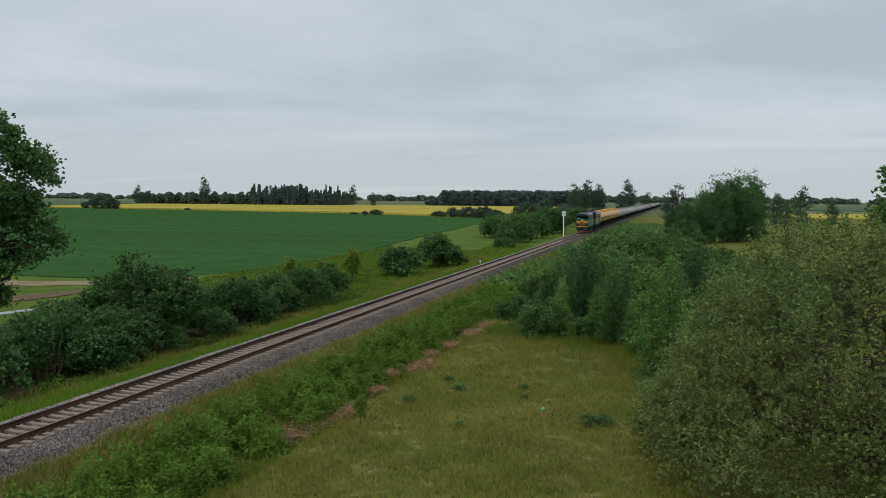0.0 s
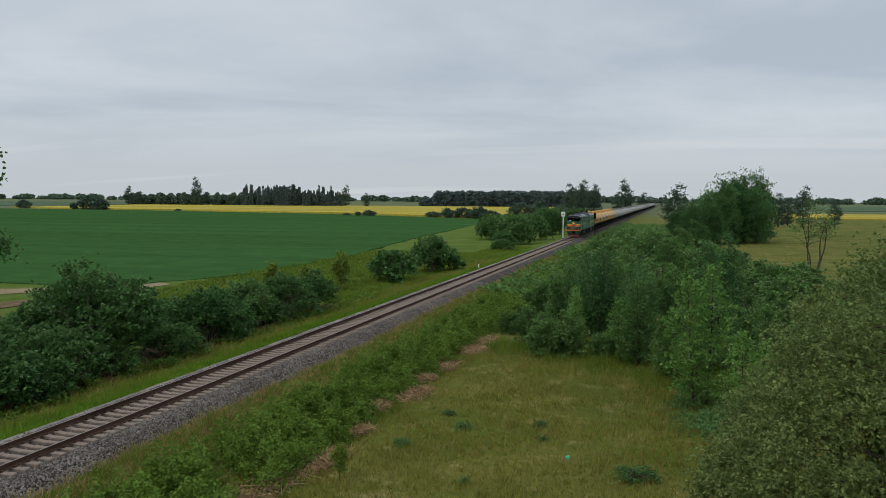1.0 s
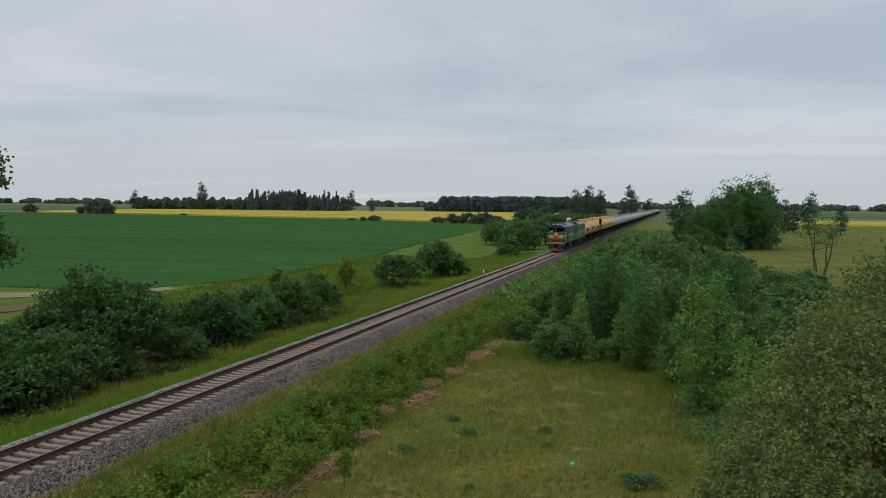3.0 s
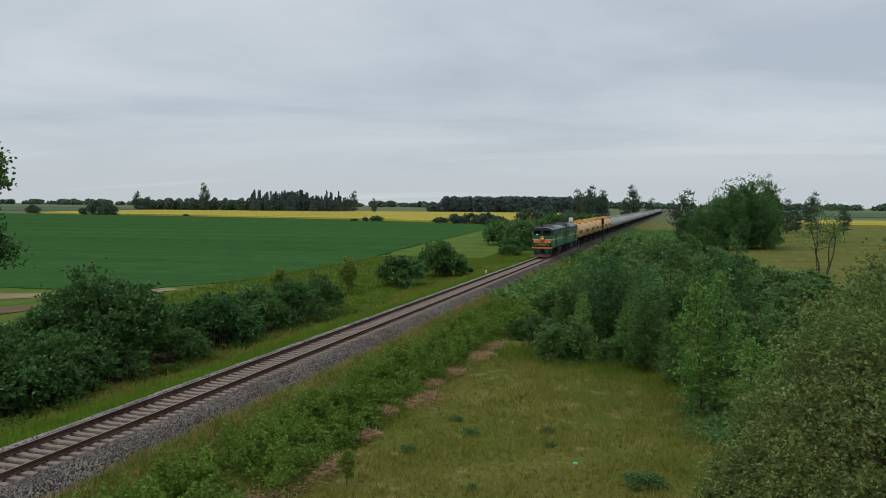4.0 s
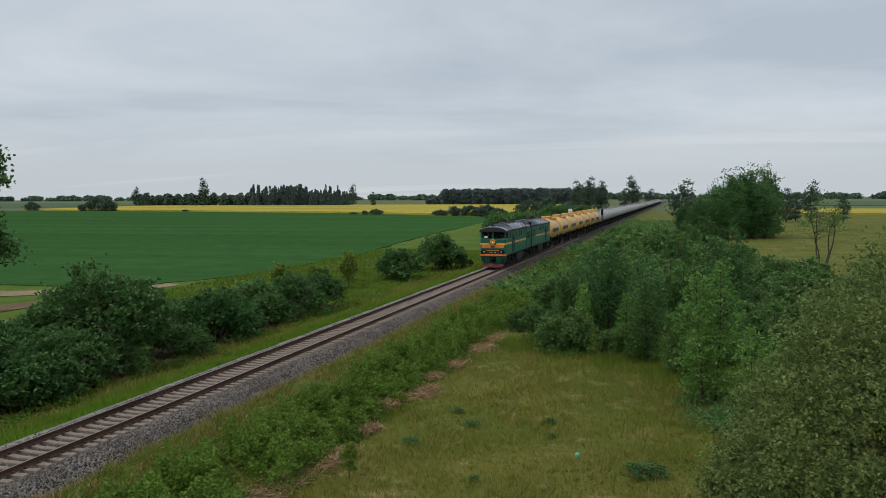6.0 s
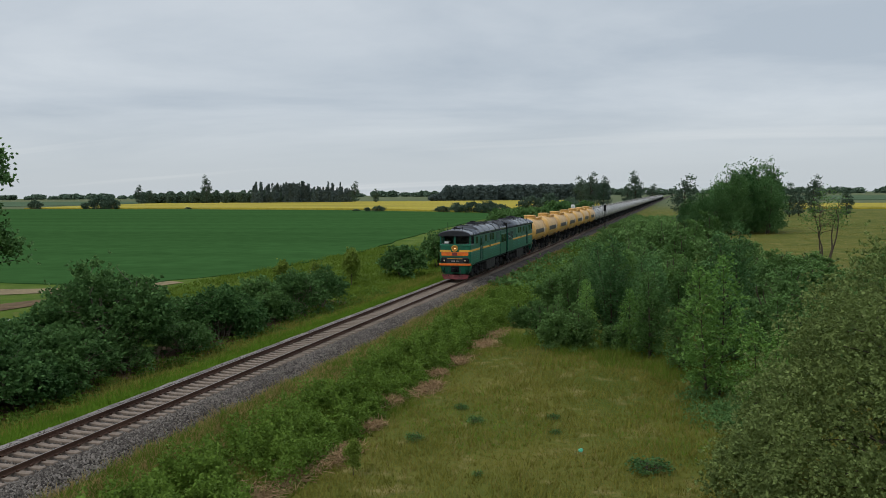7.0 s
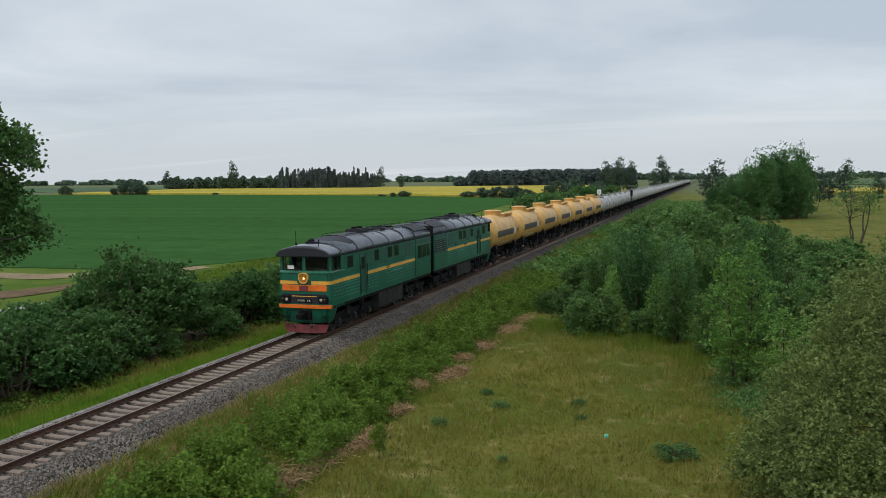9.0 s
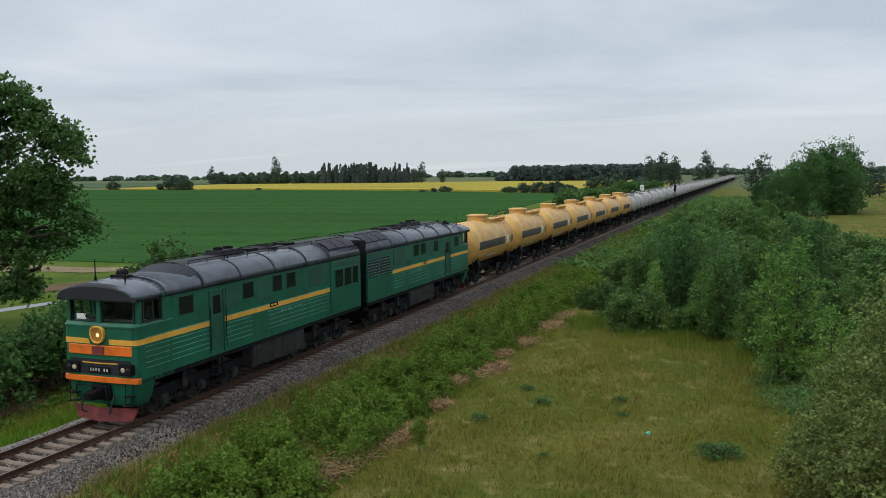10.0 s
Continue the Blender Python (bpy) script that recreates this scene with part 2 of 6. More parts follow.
GREEN = material("green_loco_paint", (0.006, 0.102, 0.057), 0.36, vary=0.22, grain=2.5, patch=0.5, bump=0.04)
# paler green: light on the ribs put into colour; also louvres and lettering
RIBGREEN = material("pale_lit_green", (0.09, 0.30, 0.22), 0.45, vary=0.35, grain=4.0, bump=0.03)
DARKGREEN = material("dirty_green_paint", (0.008, 0.075, 0.048), 0.5, vary=0.3, grain=3.0, patch=0.6, bump=0.05)
ROOFGREY = material("grey_roof_paint", (0.068, 0.078, 0.098), 0.2, vary=0.3, grain=2.0, patch=0.5, bump=0.05)
ROOFDARK = material("sooty_roof", (0.008, 0.009, 0.015), 0.62, vary=0.4, grain=3.0, patch=0.6, bump=0.08)
STRIPE = material("yellow_stripe", (0.70, 0.36, 0.045), 0.5, vary=0.15, grain=3.0, bump=0.03)
ORANGE = material("orange_band", (0.70, 0.145, 0.012), 0.45, vary=0.3, grain=3.0, bump=0.03)
REDPAINT = material("faded_red_plough", (0.155, 0.026, 0.028), 0.6, vary=0.35, grain=4.0, patch=1.0, bump=0.1)
BLACK = material("black_underframe", (0.011, 0.011, 0.012), 0.65, vary=0.5, grain=5.0, patch=1.0, bump=0.15, shine=0.08)
GRIME = material("grimy_tank_steel", (0.034, 0.032, 0.031), 0.6, vary=0.45, grain=3.0, patch=0.8, bump=0.1, shine=0.08)
STEEL = material("grimy_wheel_steel", (0.07, 0.065, 0.06), 0.5, metal=0.5, vary=0.2, bump=0.05)
DARKGLASS = material("dark_window_glass", (0.012, 0.014, 0.015), 0.08, vary=0.2, bump=0)
GLASS = glass_material("cab_glass")
RUBBER = material("rubber", (0.012, 0.012, 0.012), 0.8, vary=0.2, bump=0.1)
WHITE = material("white_paint", (0.70, 0.70, 0.68), 0.6, vary=0.12, grain=4.0, bump=0.05)
LAMP = glow_material("lit_headlamp", (1.0, 0.62, 0.28), 1.1)
BOWL = material("amber_reflector", (0.50, 0.22, 0.05), 0.35, metal=0.4, vary=0.2, grain=8.0, bump=0.02)
TANKYELLOW = material("yellow_tank_paint", (0.56, 0.30, 0.065), 0.42, vary=0.16, grain=1.6, patch=0.4, bump=0.04, other=(0.68, 0.40, 0.12))
TANKGREY = material("grey_tank_paint", (0.38, 0.365, 0.35), 0.5, vary=0.35, grain=1.5, patch=0.35, bump=0.04)
PLATE = material("dark_lettering_band", (0.05, 0.045, 0.04), 0.6, vary=0.4, grain=9.0, bump=0.02)
TEAL = material("turquoise_plastic", (0.09, 0.48, 0.33), 0.35, vary=0.2, grain=8.0, bump=0.2)
DULL_LENS = material("dull_lamp_glass", (0.45, 0.38, 0.28), 0.15, vary=0.15, bump=0)
REDGLASS = material("dark_red_lens", (0.25, 0.01, 0.01), 0.2, vary=0.1, bump=0)
SEAT = material("cab_interior", (0.10, 0.09, 0.075), 0.8, vary=0.3, bump=0.05)


# ---- mesh helpers ----
def part(name, bm, mat, parent=None, label=""):
    """One bmesh as one mesh object, under a thing or a part."""
    me = bpy.data.meshes.new(name)
    bm.to_mesh(me)
    bm.free()
    me.materials.append(mat)
    ob = new(name, me)
    if parent:
        ob.parent = parent
    return tagged(ob, label)


def smooth(ob):
    ob.data.shade_smooth()
    return ob


def box(bm, x0, x1, y0, y1, z0, z1, m=None):
    v = [bm.verts.new(p) for p in ((x0, y0, z0), (x1, y0, z0), (x1, y1, z0), (x0, y1, z0), (x0, y0, z1), (x1, y0, z1), (x1, y1, z1), (x0, y1, z1))]
    for f in ((3, 2, 1, 0), (4, 5, 6, 7), (0, 1, 5, 4), (1, 2, 6, 5), (2, 3, 7, 6), (3, 0, 4, 7)):
        bm.faces.new([v[i] for i in f])
    if m is not None:
        for q in v:
            q.co = m @ q.co
    return v


def boxes(*rows):
    bm = bmesh.new()
    for r in rows:
        box(bm, *r)
    return bm


def bevelled(bm, width=0.02, segments=2):
    bmesh.ops.bevel(bm, geom=bm.edges[:], offset=width, segments=segments, affect="EDGES", clamp_overlap=True)
    return bm


def rings(bm, loops, closed=True, caps=True):
    """Skin over rows of points; each row a ring."""
    rows = [[bm.verts.new(p) for p in ring] for ring in loops]
    n = len(rows[0])
    for a, b in zip(rows, rows[1:]):
        for i in range(n if closed else n - 1):
            j = (i + 1) % n
            bm.faces.new((a[i], a[j], b[j], b[i]))
    if caps:
        bm.faces.new(rows[0][::-1])
        bm.faces.new(rows[-1])
    bmesh.ops.recalc_face_normals(bm, faces=bm.faces[:])
    return bm


def lathe(bm, profile, axis="y", sides=24, centre=(0, 0, 0)):
    """Turn rows of (along, radius) round an axis."""
    loops = []
    for s, r in profile:
        ring = []
        for i in range(sides):
            a = 2 * math.pi * i / sides
            c, q = r * math.cos(a), r * math.sin(a)
            p = {"x": (s, c, q), "y": (c, s, q), "z": (c, q, s)}[axis]
            ring.append((p[0] + centre[0], p[1] + centre[1], p[2] + centre[2]))
        loops.append(ring)
    return rings(bm, loops)


def rod(bm, a, b, r=0.02, sides=6):
    a, b = Vector(a), Vector(b)
    q = (b - a).to_track_quat("Z", "Y").to_matrix()
    loops = [[p + q @ Vector((r * math.cos(2 * math.pi * i / sides), r * math.sin(2 * math.pi * i / sides), 0)) for i in range(sides)] for p in (a, b)]
    return rings(bm, loops)


def mesh_from(name, verts, faces_per, mat, mats=None):
    """A mesh from arrays: verts (n, k, 3) with n separate faces of k corners each."""
    n, k, _ = verts.shape
    me = bpy.data.meshes.new(name)
    me.vertices.add(n * k)
    me.vertices.foreach_set("co", np.ascontiguousarray(verts, dtype=np.float32).ravel())
    me.loops.add(n * k)
    me.loops.foreach_set("vertex_index", np.arange(n * k, dtype=np.int32))
    me.polygons.add(n)
    me.polygons.foreach_set("loop_start", np.arange(0, n * k, k, dtype=np.int32))
    me.update(calc_edges=True)
    me.materials.append(mat)
    return me


def indexed_mesh(name, verts, quads, mat):
    me = bpy.data.meshes.new(name)
    me.from_pydata(verts.tolist(), [], quads.tolist())
    me.update()
    me.materials.append(mat)
    return me


def hollow(name, x=0, y=0, z=0, rz=0):
    ob = new(name)
    ob.matrix_world = pose(x, y, z, 0, 0, rz)
    return ob


def ground_z(x, y):
    """Height of the land: a low embankment under the track, a ditch beside it, gentle swells."""
    s = np.asarray(x, float) - TRACK_X
    z = np.interp(s, [-400, -9.5, -7.0, -4.2, -2.6, -2.0, 2.0, 2.8, 4.4, 7.0, 7.6, 8.6, 10.5, 400],
                  [-1.6, -1.6, -1.55, -1.05, -0.72, -0.7, -0.6, -0.62, -0.98, -1.72, -1.78, -1.62, -1.6, -1.6])
    away = np.clip((np.abs(s) - 4) / 6, 0, 1)
    swell = 0.07 * np.sin(x * 0.41 + 1.3) * np.cos(y * 0.33) + 0.05 * np.sin(x * 0.17 - y * 0.23)
    ditch = -0.55 * np.exp(-(((np.asarray(x) + 53.6 + (np.asarray(y) - 52) * -0.18) / 1.7) ** 2)) * (np.asarray(y) < 90)
    return z + away * swell + ditch


# ---- land ----
def spread(near, far, step, growth):
    """Coordinates close together inside near, ever wider out to far."""
    mid = list(np.arange(near[0], near[1] + 1e-6, step))
    lo, hi, w = [], [], step
    while mid[-1] + sum(hi[-1:]) * 0 < far[1]:
        w *= growth
        mid.append(min(mid[-1] + w, far[1]))
    w = step
    while mid[0] > far[0]:
        w *= growth
        mid.insert(0, max(mid[0] - w, far[0]))
    return np.array(mid)


def build_ground():
    xs, ys = spread((-64, 30), (-4500, 4500), 0.6, 1.16), spread((0, 110), (-300, 4700), 1.1, 1.12)
    gx, gy = np.meshgrid(xs, ys)
    gz = ground_z(gx, gy)
    verts = np.stack([gx, gy, gz], -1).reshape(-1, 3)
    nx, ny = len(xs), len(ys)
    i = (np.arange(ny - 1)[:, None] * nx + np.arange(nx - 1)).ravel()
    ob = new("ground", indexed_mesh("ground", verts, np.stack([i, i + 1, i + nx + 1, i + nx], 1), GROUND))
    ob.data.shade_smooth()
    tagged(ob, "olive green rough grassland beside the railway", "grassland", kind="structure")


def sheet(name, outline, z, mat, label, category, kind="structure", depth=0.0, step=None):
    """A field or patch with an outline on the ground, as a slab whose sides reach down."""
    bm = bmesh.new()
    top = [bm.verts.new((x, y, z)) for x, y in outline]
    bm.faces.new(top)
    if depth:
        low = [bm.verts.new((x, y, z - depth)) for x, y in outline]
        n = len(top)
        for i in range(n):
            bm.faces.new((top[i], low[i], low[(i + 1) % n], top[(i + 1) % n]))
    bmesh.ops.recalc_face_normals(bm, faces=bm.faces[:])
    ob = part(name, bm, mat)
    return tagged(ob, label, category, kind=kind)


def wavy(points, amount, seed, n=10):
    """The same outline with small irregular bends along its sides."""
    rnd, out = random.Random(seed), []
    for (x0, y0), (x1, y1) in zip(points, points[1:] + points[:1]):
        for i in range(n):
            t = i / n
            k = amount if i else 0
            out.append((x0 + (x1 - x0) * t + rnd.uniform(-k, k), y0 + (y1 - y0) * t + rnd.uniform(-k, k)))
    return out


build_ground()
sheet("wheat_field", wavy([(-57, 80), (-51.5, 96), (-51, 116), (-52, 138), (-61, 208), (-72, 345), (-80, 392), (-196, 482), (-348, 538), (-900, 640), (-1500, 560), (-600, 120), (-110, 77)], 0.5, 3),
      -1.46, WHEAT, "even dark green young wheat field", "field", depth=0.4)
sheet("rapeseed_field", wavy([(-62, 405), (-84, 412), (-196, 496), (-352, 552), (-520, 590), (-640, 980), (-120, 980), (-48, 640)], 1.0, 4),
      -0.7, RAPE, "bright yellow flowering rapeseed field", "field", depth=1.0)
sheet("far_rapeseed_field", wavy([(52, 470), (300, 470), (420, 640), (66, 640)], 1.0, 5),
      -0.9, RAPE, "narrow strip of yellow rapeseed behind rough grass", "field", depth=0.8)
sheet("far_green_field", wavy([(60, 860), (700, 860), (900, 1500), (80, 1500)], 1.0, 6), -1.0, FAR_CROP, "distant crop field tinted blue-green for haze", "field", depth=0.7)
sheet("meadow_field", wavy([(-660, 640), (-1500, 640), (-1500, 1500), (-640, 1200)], 2.0, 7), -1.2, FAR_CROP, "distant green crop field with haze in its colour", "field", depth=0.5)


def ribbon(name, rows, mat, label, category, rise=0.03):
    """A strip laid over the ground: rows of (x, y, half width)."""
    bm = bmesh.new()
    last = None
    for (x, y, w), (xn, yn, _) in zip(rows, rows[1:] + rows[-1:]):
        dx, dy = (xn - x, yn - y) if (xn, yn) != (x, y) else last_d
        last_d = (dx, dy)
        q = math.hypot(dx, dy)
        nx, ny = -dy / q, dx / q
        cur = []
        for k in range(7):
            u = (k / 3 - 1) * w
            px, py = x + nx * u, y + ny * u
            cur.append(bm.verts.new((px, py, float(ground_z(px, py)) + rise)))
        if last:
            for a in range(6):
                bm.faces.new((last[a], last[a + 1], cur[a + 1], cur[a]))
        last = cur
    bmesh.ops.recalc_face_normals(bm, faces=bm.faces[:])
    ob = part(name, bm, mat)
    return tagged(smooth(ob), label, category, kind="structure")


def curve_rows(points, n, jitter, seed):
    rnd, rows = random.Random(seed), []
    for (x0, y0, w0), (x1, y1, w1) in zip(points, points[1:]):
        for i in range(n):
            t = i / n
            rows.append((x0 + (x1 - x0) * t + rnd.uniform(-jitter, jitter), y0 + (y1 - y0) * t, w0 + (w1 - w0) * t + rnd.uniform(-jitter, jitter)))
    return rows + [points[-1]]


ribbon("dirt_track", curve_rows([(-92, 66, 2.6), (-75, 71, 2.6), (-66, 72.5, 2.4), (-58, 76, 2.0), (-54, 84, 1.2)], 6, 0.2, 2), SOIL, "pale sandy dirt track along the field edge", "dirt track", 0.05)
ribbon("ditch_bank", curve_rows([(-66, 30, 2.2), (-62, 46, 2.3), (-58.6, 57, 2.2), (-56, 68, 1.7), (-53, 80, 1.0)], 6, 0.25, 3), BANK, "bare brown earth bank of the ditch", "earth bank", 0.06)
ribbon("leaf_litter", curve_rows([(-30.4, 18, 2.2), (-30.2, 45, 2.4), (-30.2, 72, 1.8)], 24, 0.25, 8), BANK, "brown leaf litter under the bushes", "leaf litter", 0.05)
sheet("water", [(-61.5, 18), (-58.6, 18), (-54.6, 44), (-52.0, 56), (-49.5, 72), (-50.8, 73), (-53.4, 56), (-56.6, 44)], -1.92, WATER, "still pale water in a ditch", "water")


# ---- plants ----
def leaf_quads(rng, centres, size, up=0.9, narrow=0.55):
    """A folded-looking leaf at each place: a kite with a random turn."""
    n = len(centres)
    a = rng.normal(size=(n, 3))
    a[:, 2] += up
    a /= np.linalg.norm(a, axis=1, keepdims=True) + 1e-9
    b = np.cross(a, rng.normal(size=(n, 3)))
    b /= np.linalg.norm(b, axis=1, keepdims=True) + 1e-9
    c = np.cross(a, b)
    s = (size * rng.uniform(0.6, 1.35, n))[:, None]
    w = s * narrow
    return np.stack([centres - b * s, centres + c * w + a * s * 0.18, centres + b * s, centres - c * w + a * s * 0.18], 1)


def rosettes(rng, tips, out, length, per=5, narrow=0.34, up=0.35):
    """Tufts of leaves that fan out from the ends of twigs: at each tip some kites round the way the twig points."""
    n = len(tips)
    d = np.repeat(out, per, 0) * 0.75 + rng.normal(size=(n * per, 3)) * 0.62
    d[:, 2] += up
    d /= np.linalg.norm(d, axis=1, keepdims=True) + 1e-9
    a = np.tile(np.array([0.0, 0.0, 1.0]), (n * per, 1)) + rng.normal(size=(n * per, 3)) * 0.45
    side = np.cross(d, a)
    side /= np.linalg.norm(side, axis=1, keepdims=True) + 1e-9
    face = np.cross(side, d)
    s = (length * rng.uniform(0.65, 1.3, n * per))[:, None]
    p = np.repeat(tips, per, 0)
    w = s * narrow
    return np.stack([p, p + d * s * 0.5 + side * w + face * s * 0.06, p + d * s - face * s * 0.12, p + d * s * 0.5 - side * w + face * s * 0.06], 1)


def branchy(name, seed, stems, branches, tufts, leaf, mat, label, category, low=0.06, lift=0.5, sigma=0.13, bark=None, thick=0.07, group="", per=5):
    """A young tree of upright stems (x, y, height, radius), each with branches that reach out and up, tufted with leaves along their outer length."""
    rng = np.random.default_rng(seed)
    root = new(name)
    tips, outs, paths = [], [], []
    for sx, sy, h, rad in stems:
        lean = rng.normal(size=2) * 0.05 * h
        t8 = np.linspace(0, 1, 8)
        axis = np.stack([sx * (0.35 + 0.65 * t8) + lean[0] * t8 ** 2, sy * (0.35 + 0.65 * t8) + lean[1] * t8 ** 2, h * 0.97 * t8 - 0.15 * (1 - t8)], 1)
        paths.append((axis, np.linspace(thick, thick * 0.15, 8)))
        for k in range(branches):
            u = (k + rng.uniform(0, 1)) / branches
            t = low + (0.97 - low) * u
            wide = np.interp(t, [0, 0.12, 0.32, 0.6, 0.85, 1.0], [0.62, 0.9, 1.0, 0.74, 0.38, 0.12])
            reach = rad * wide * rng.uniform(0.62, 1.18)
            ang = k * 2.39996 + rng.normal() * 0.35
            a = np.array([np.interp(t, t8, axis[:, i]) for i in range(3)])
            way = np.array([math.cos(ang), math.sin(ang), lift * (0.6 + t)])
            b = a + way * reach
            b[2] = min(b[2], h * 1.04)
            if k % 3 == 0:
                paths.append((bent(rng, a, b, 4, 0.03), np.linspace(thick * 0.3 * (1 - 0.6 * t), 0.008, 4)))
            m = max(6, int(tufts * wide * rng.uniform(0.6, 1.4)))
            q = rng.uniform(0.12, 1.0, m) ** 0.62
            sp = sigma * (1.35 - 0.7 * q) * (0.7 + 0.5 * rad / 1.5)
            pts = a + (b - a) * q[:, None] + rng.normal(size=(m, 3)) * sp[:, None]
            tips.append(pts)
            o = (b - a) / (np.linalg.norm(b - a) + 1e-9)
            outs.append(np.repeat(o[None], m, 0))
    tips, outs = np.concatenate(tips), np.concatenate(outs)
    keep = tips[:, 2] > 0.03
    crown = new("crown", mesh_from("crown", rosettes(rng, tips[keep], outs[keep], leaf, per), 4, mat))
    crown.parent = root
    wood = new("trunk", tubes("trunk", paths, bark or BARK, 5))
    wood.parent = root
    return tagged(root, label, category, group)


def mounded(name, seed, lobes, clumps, tufts, leaf, mat, height, thick, label, category, clump=0.26, per=6, limb_count=60, stems=9, spread_=3.0, narrow=0.30, group=""):
    """A broad shrub: clumps of leaf tufts on the outer skin of its lobes (cx, cy, cz, rx, ry, rz), dark and twiggy within."""
    rng = np.random.default_rng(seed)
    root = new(name)
    lobes = np.array(lobes, float)
    area = (lobes[:, 3] * lobes[:, 4] * lobes[:, 5]) ** (2 / 3)
    pick = rng.choice(len(lobes), clumps * 4, p=area / area.sum())
    v = rng.normal(size=(len(pick), 3))
    v /= np.linalg.norm(v, axis=1, keepdims=True)
    c = lobes[pick, :3] + v * lobes[pick, 3:] * rng.uniform(0.88, 1.05, len(pick))[:, None]
    inside = ((((c[:, None] - lobes[None, :, :3]) / lobes[None, :, 3:]) ** 2).sum(2) < 0.72).any(1)
    keep = ~inside & (c[:, 2] > 0.1)
    c, v = c[keep][:clumps], v[keep][:clumps]
    own = rng.integers(0, len(c), len(c) * tufts)
    size = clump * rng.uniform(0.6, 1.35, len(c))
    off = rng.normal(size=(len(own), 3)) * size[own][:, None] * 0.55
    off += v[own] * (size[own] * rng.uniform(-0.9, 0.8, len(own)))[:, None]
    tips = c[own] + off
    out = v[own] + off / (size[own][:, None] + 1e-9) * 0.5
    out /= np.linalg.norm(out, axis=1, keepdims=True) + 1e-9
    ok = tips[:, 2] > 0.03
    leaves = rosettes(rng, tips[ok], out[ok], leaf, per, narrow)
    deep = rng.integers(0, len(c), len(c) * 8)
    within = c[deep] - v[deep] * rng.uniform(0.45, 1.3, (len(deep), 1)) + rng.normal(size=(len(deep), 3)) * 0.22
    within = within[within[:, 2] > 0.1]
    leaves = np.concatenate([leaves, rosettes(rng, within, np.zeros_like(within), leaf * 1.15, 5, 0.45)])
    crown = new("crown", mesh_from("crown", leaves, 4, mat))
    crown.parent = root
    wood = new("wood", tubes("wood", limbs(rng, height, c, limb_count, thick, stems, spread_), BARK))
    wood.parent = root
    return tagged(root, label, category, group)


def crown_points(rng, lobes, n, clumps, clump_size, hollow_in=0.55, droop=0.0):
    """Places of leaves: clumps near the skin of some lobes (cx, cy, cz, rx, ry, rz), uneven and with gaps."""
    lobes = np.array(lobes, float)
    vol = (lobes[:, 3] * lobes[:, 4] * lobes[:, 5]) ** (2 / 3)
    pick = rng.choice(len(lobes), clumps, p=vol / vol.sum())
    v = rng.normal(size=(clumps, 3))
    v /= np.linalg.norm(v, axis=1, keepdims=True)
    v[:, 2] = np.where(v[:, 2] < -0.9, -v[:, 2], v[:, 2])
    r = rng.uniform(hollow_in, 1.0, clumps) ** 0.6 * rng.uniform(0.86, 1.14, clumps)
    c = lobes[pick, :3] + v * lobes[pick, 3:] * r[:, None]
    weight = rng.gamma(2.2, 1.0, clumps)
    own = rng.choice(clumps, n, p=weight / weight.sum())
    spread_ = clump_size * rng.uniform(0.55, 1.25, clumps)
    off = rng.normal(size=(n, 3)) * spread_[own][:, None] * np.array([1, 1, 0.7])
    p = c[own] + off
    p[:, 2] -= droop * np.linalg.norm(off[:, :2], axis=1)
    return p, c


def tubes(name, paths, mat, sides=6):
    """Tapered limbs: rows of (points, radii), one skin."""
    verts, faces, base = [], [], 0
    for pts, radii in paths:
        pts = np.asarray(pts, float)
        tang = np.gradient(pts, axis=0)
        tang /= np.linalg.norm(tang, axis=1, keepdims=True) + 1e-9
        ref = np.array([0.31, 0.95, 0.05])
        u = np.cross(tang, ref)
        u /= np.linalg.norm(u, axis=1, keepdims=True) + 1e-9
        w = np.cross(tang, u)
        for p, r, a, b in zip(pts, radii, u, w):
            for k in range(sides):
                t = 2 * math.pi * k / sides
                verts.append(p + r * (a * math.cos(t) + b * math.sin(t)))
        for i in range(len(pts) - 1):
            for k in range(sides):
                k2 = (k + 1) % sides
                faces.append((base + i * sides + k, base + i * sides + k2, base + (i + 1) * sides + k2, base + (i + 1) * sides + k))
        base += len(pts) * sides
    me = bpy.data.meshes.new(name)
    me.from_pydata([tuple(v) for v in verts], [], faces)
    me.update()
    me.shade_smooth()
    me.materials.append(mat)
    return me


def bent(rng, a, b, n=6, wobble=0.08):
    a, b = np.asarray(a, float), np.asarray(b, float)
    t = np.linspace(0, 1, n)[:, None]
    length = np.linalg.norm(b - a)
    p = a + (b - a) * t
    k = rng.normal(size=(n, 3)) * wobble * length
    k[0] = k[-1] = 0
    p += k
    p[:, 2] += np.sin(t[:, 0] * math.pi) * length * 0.06
    return p


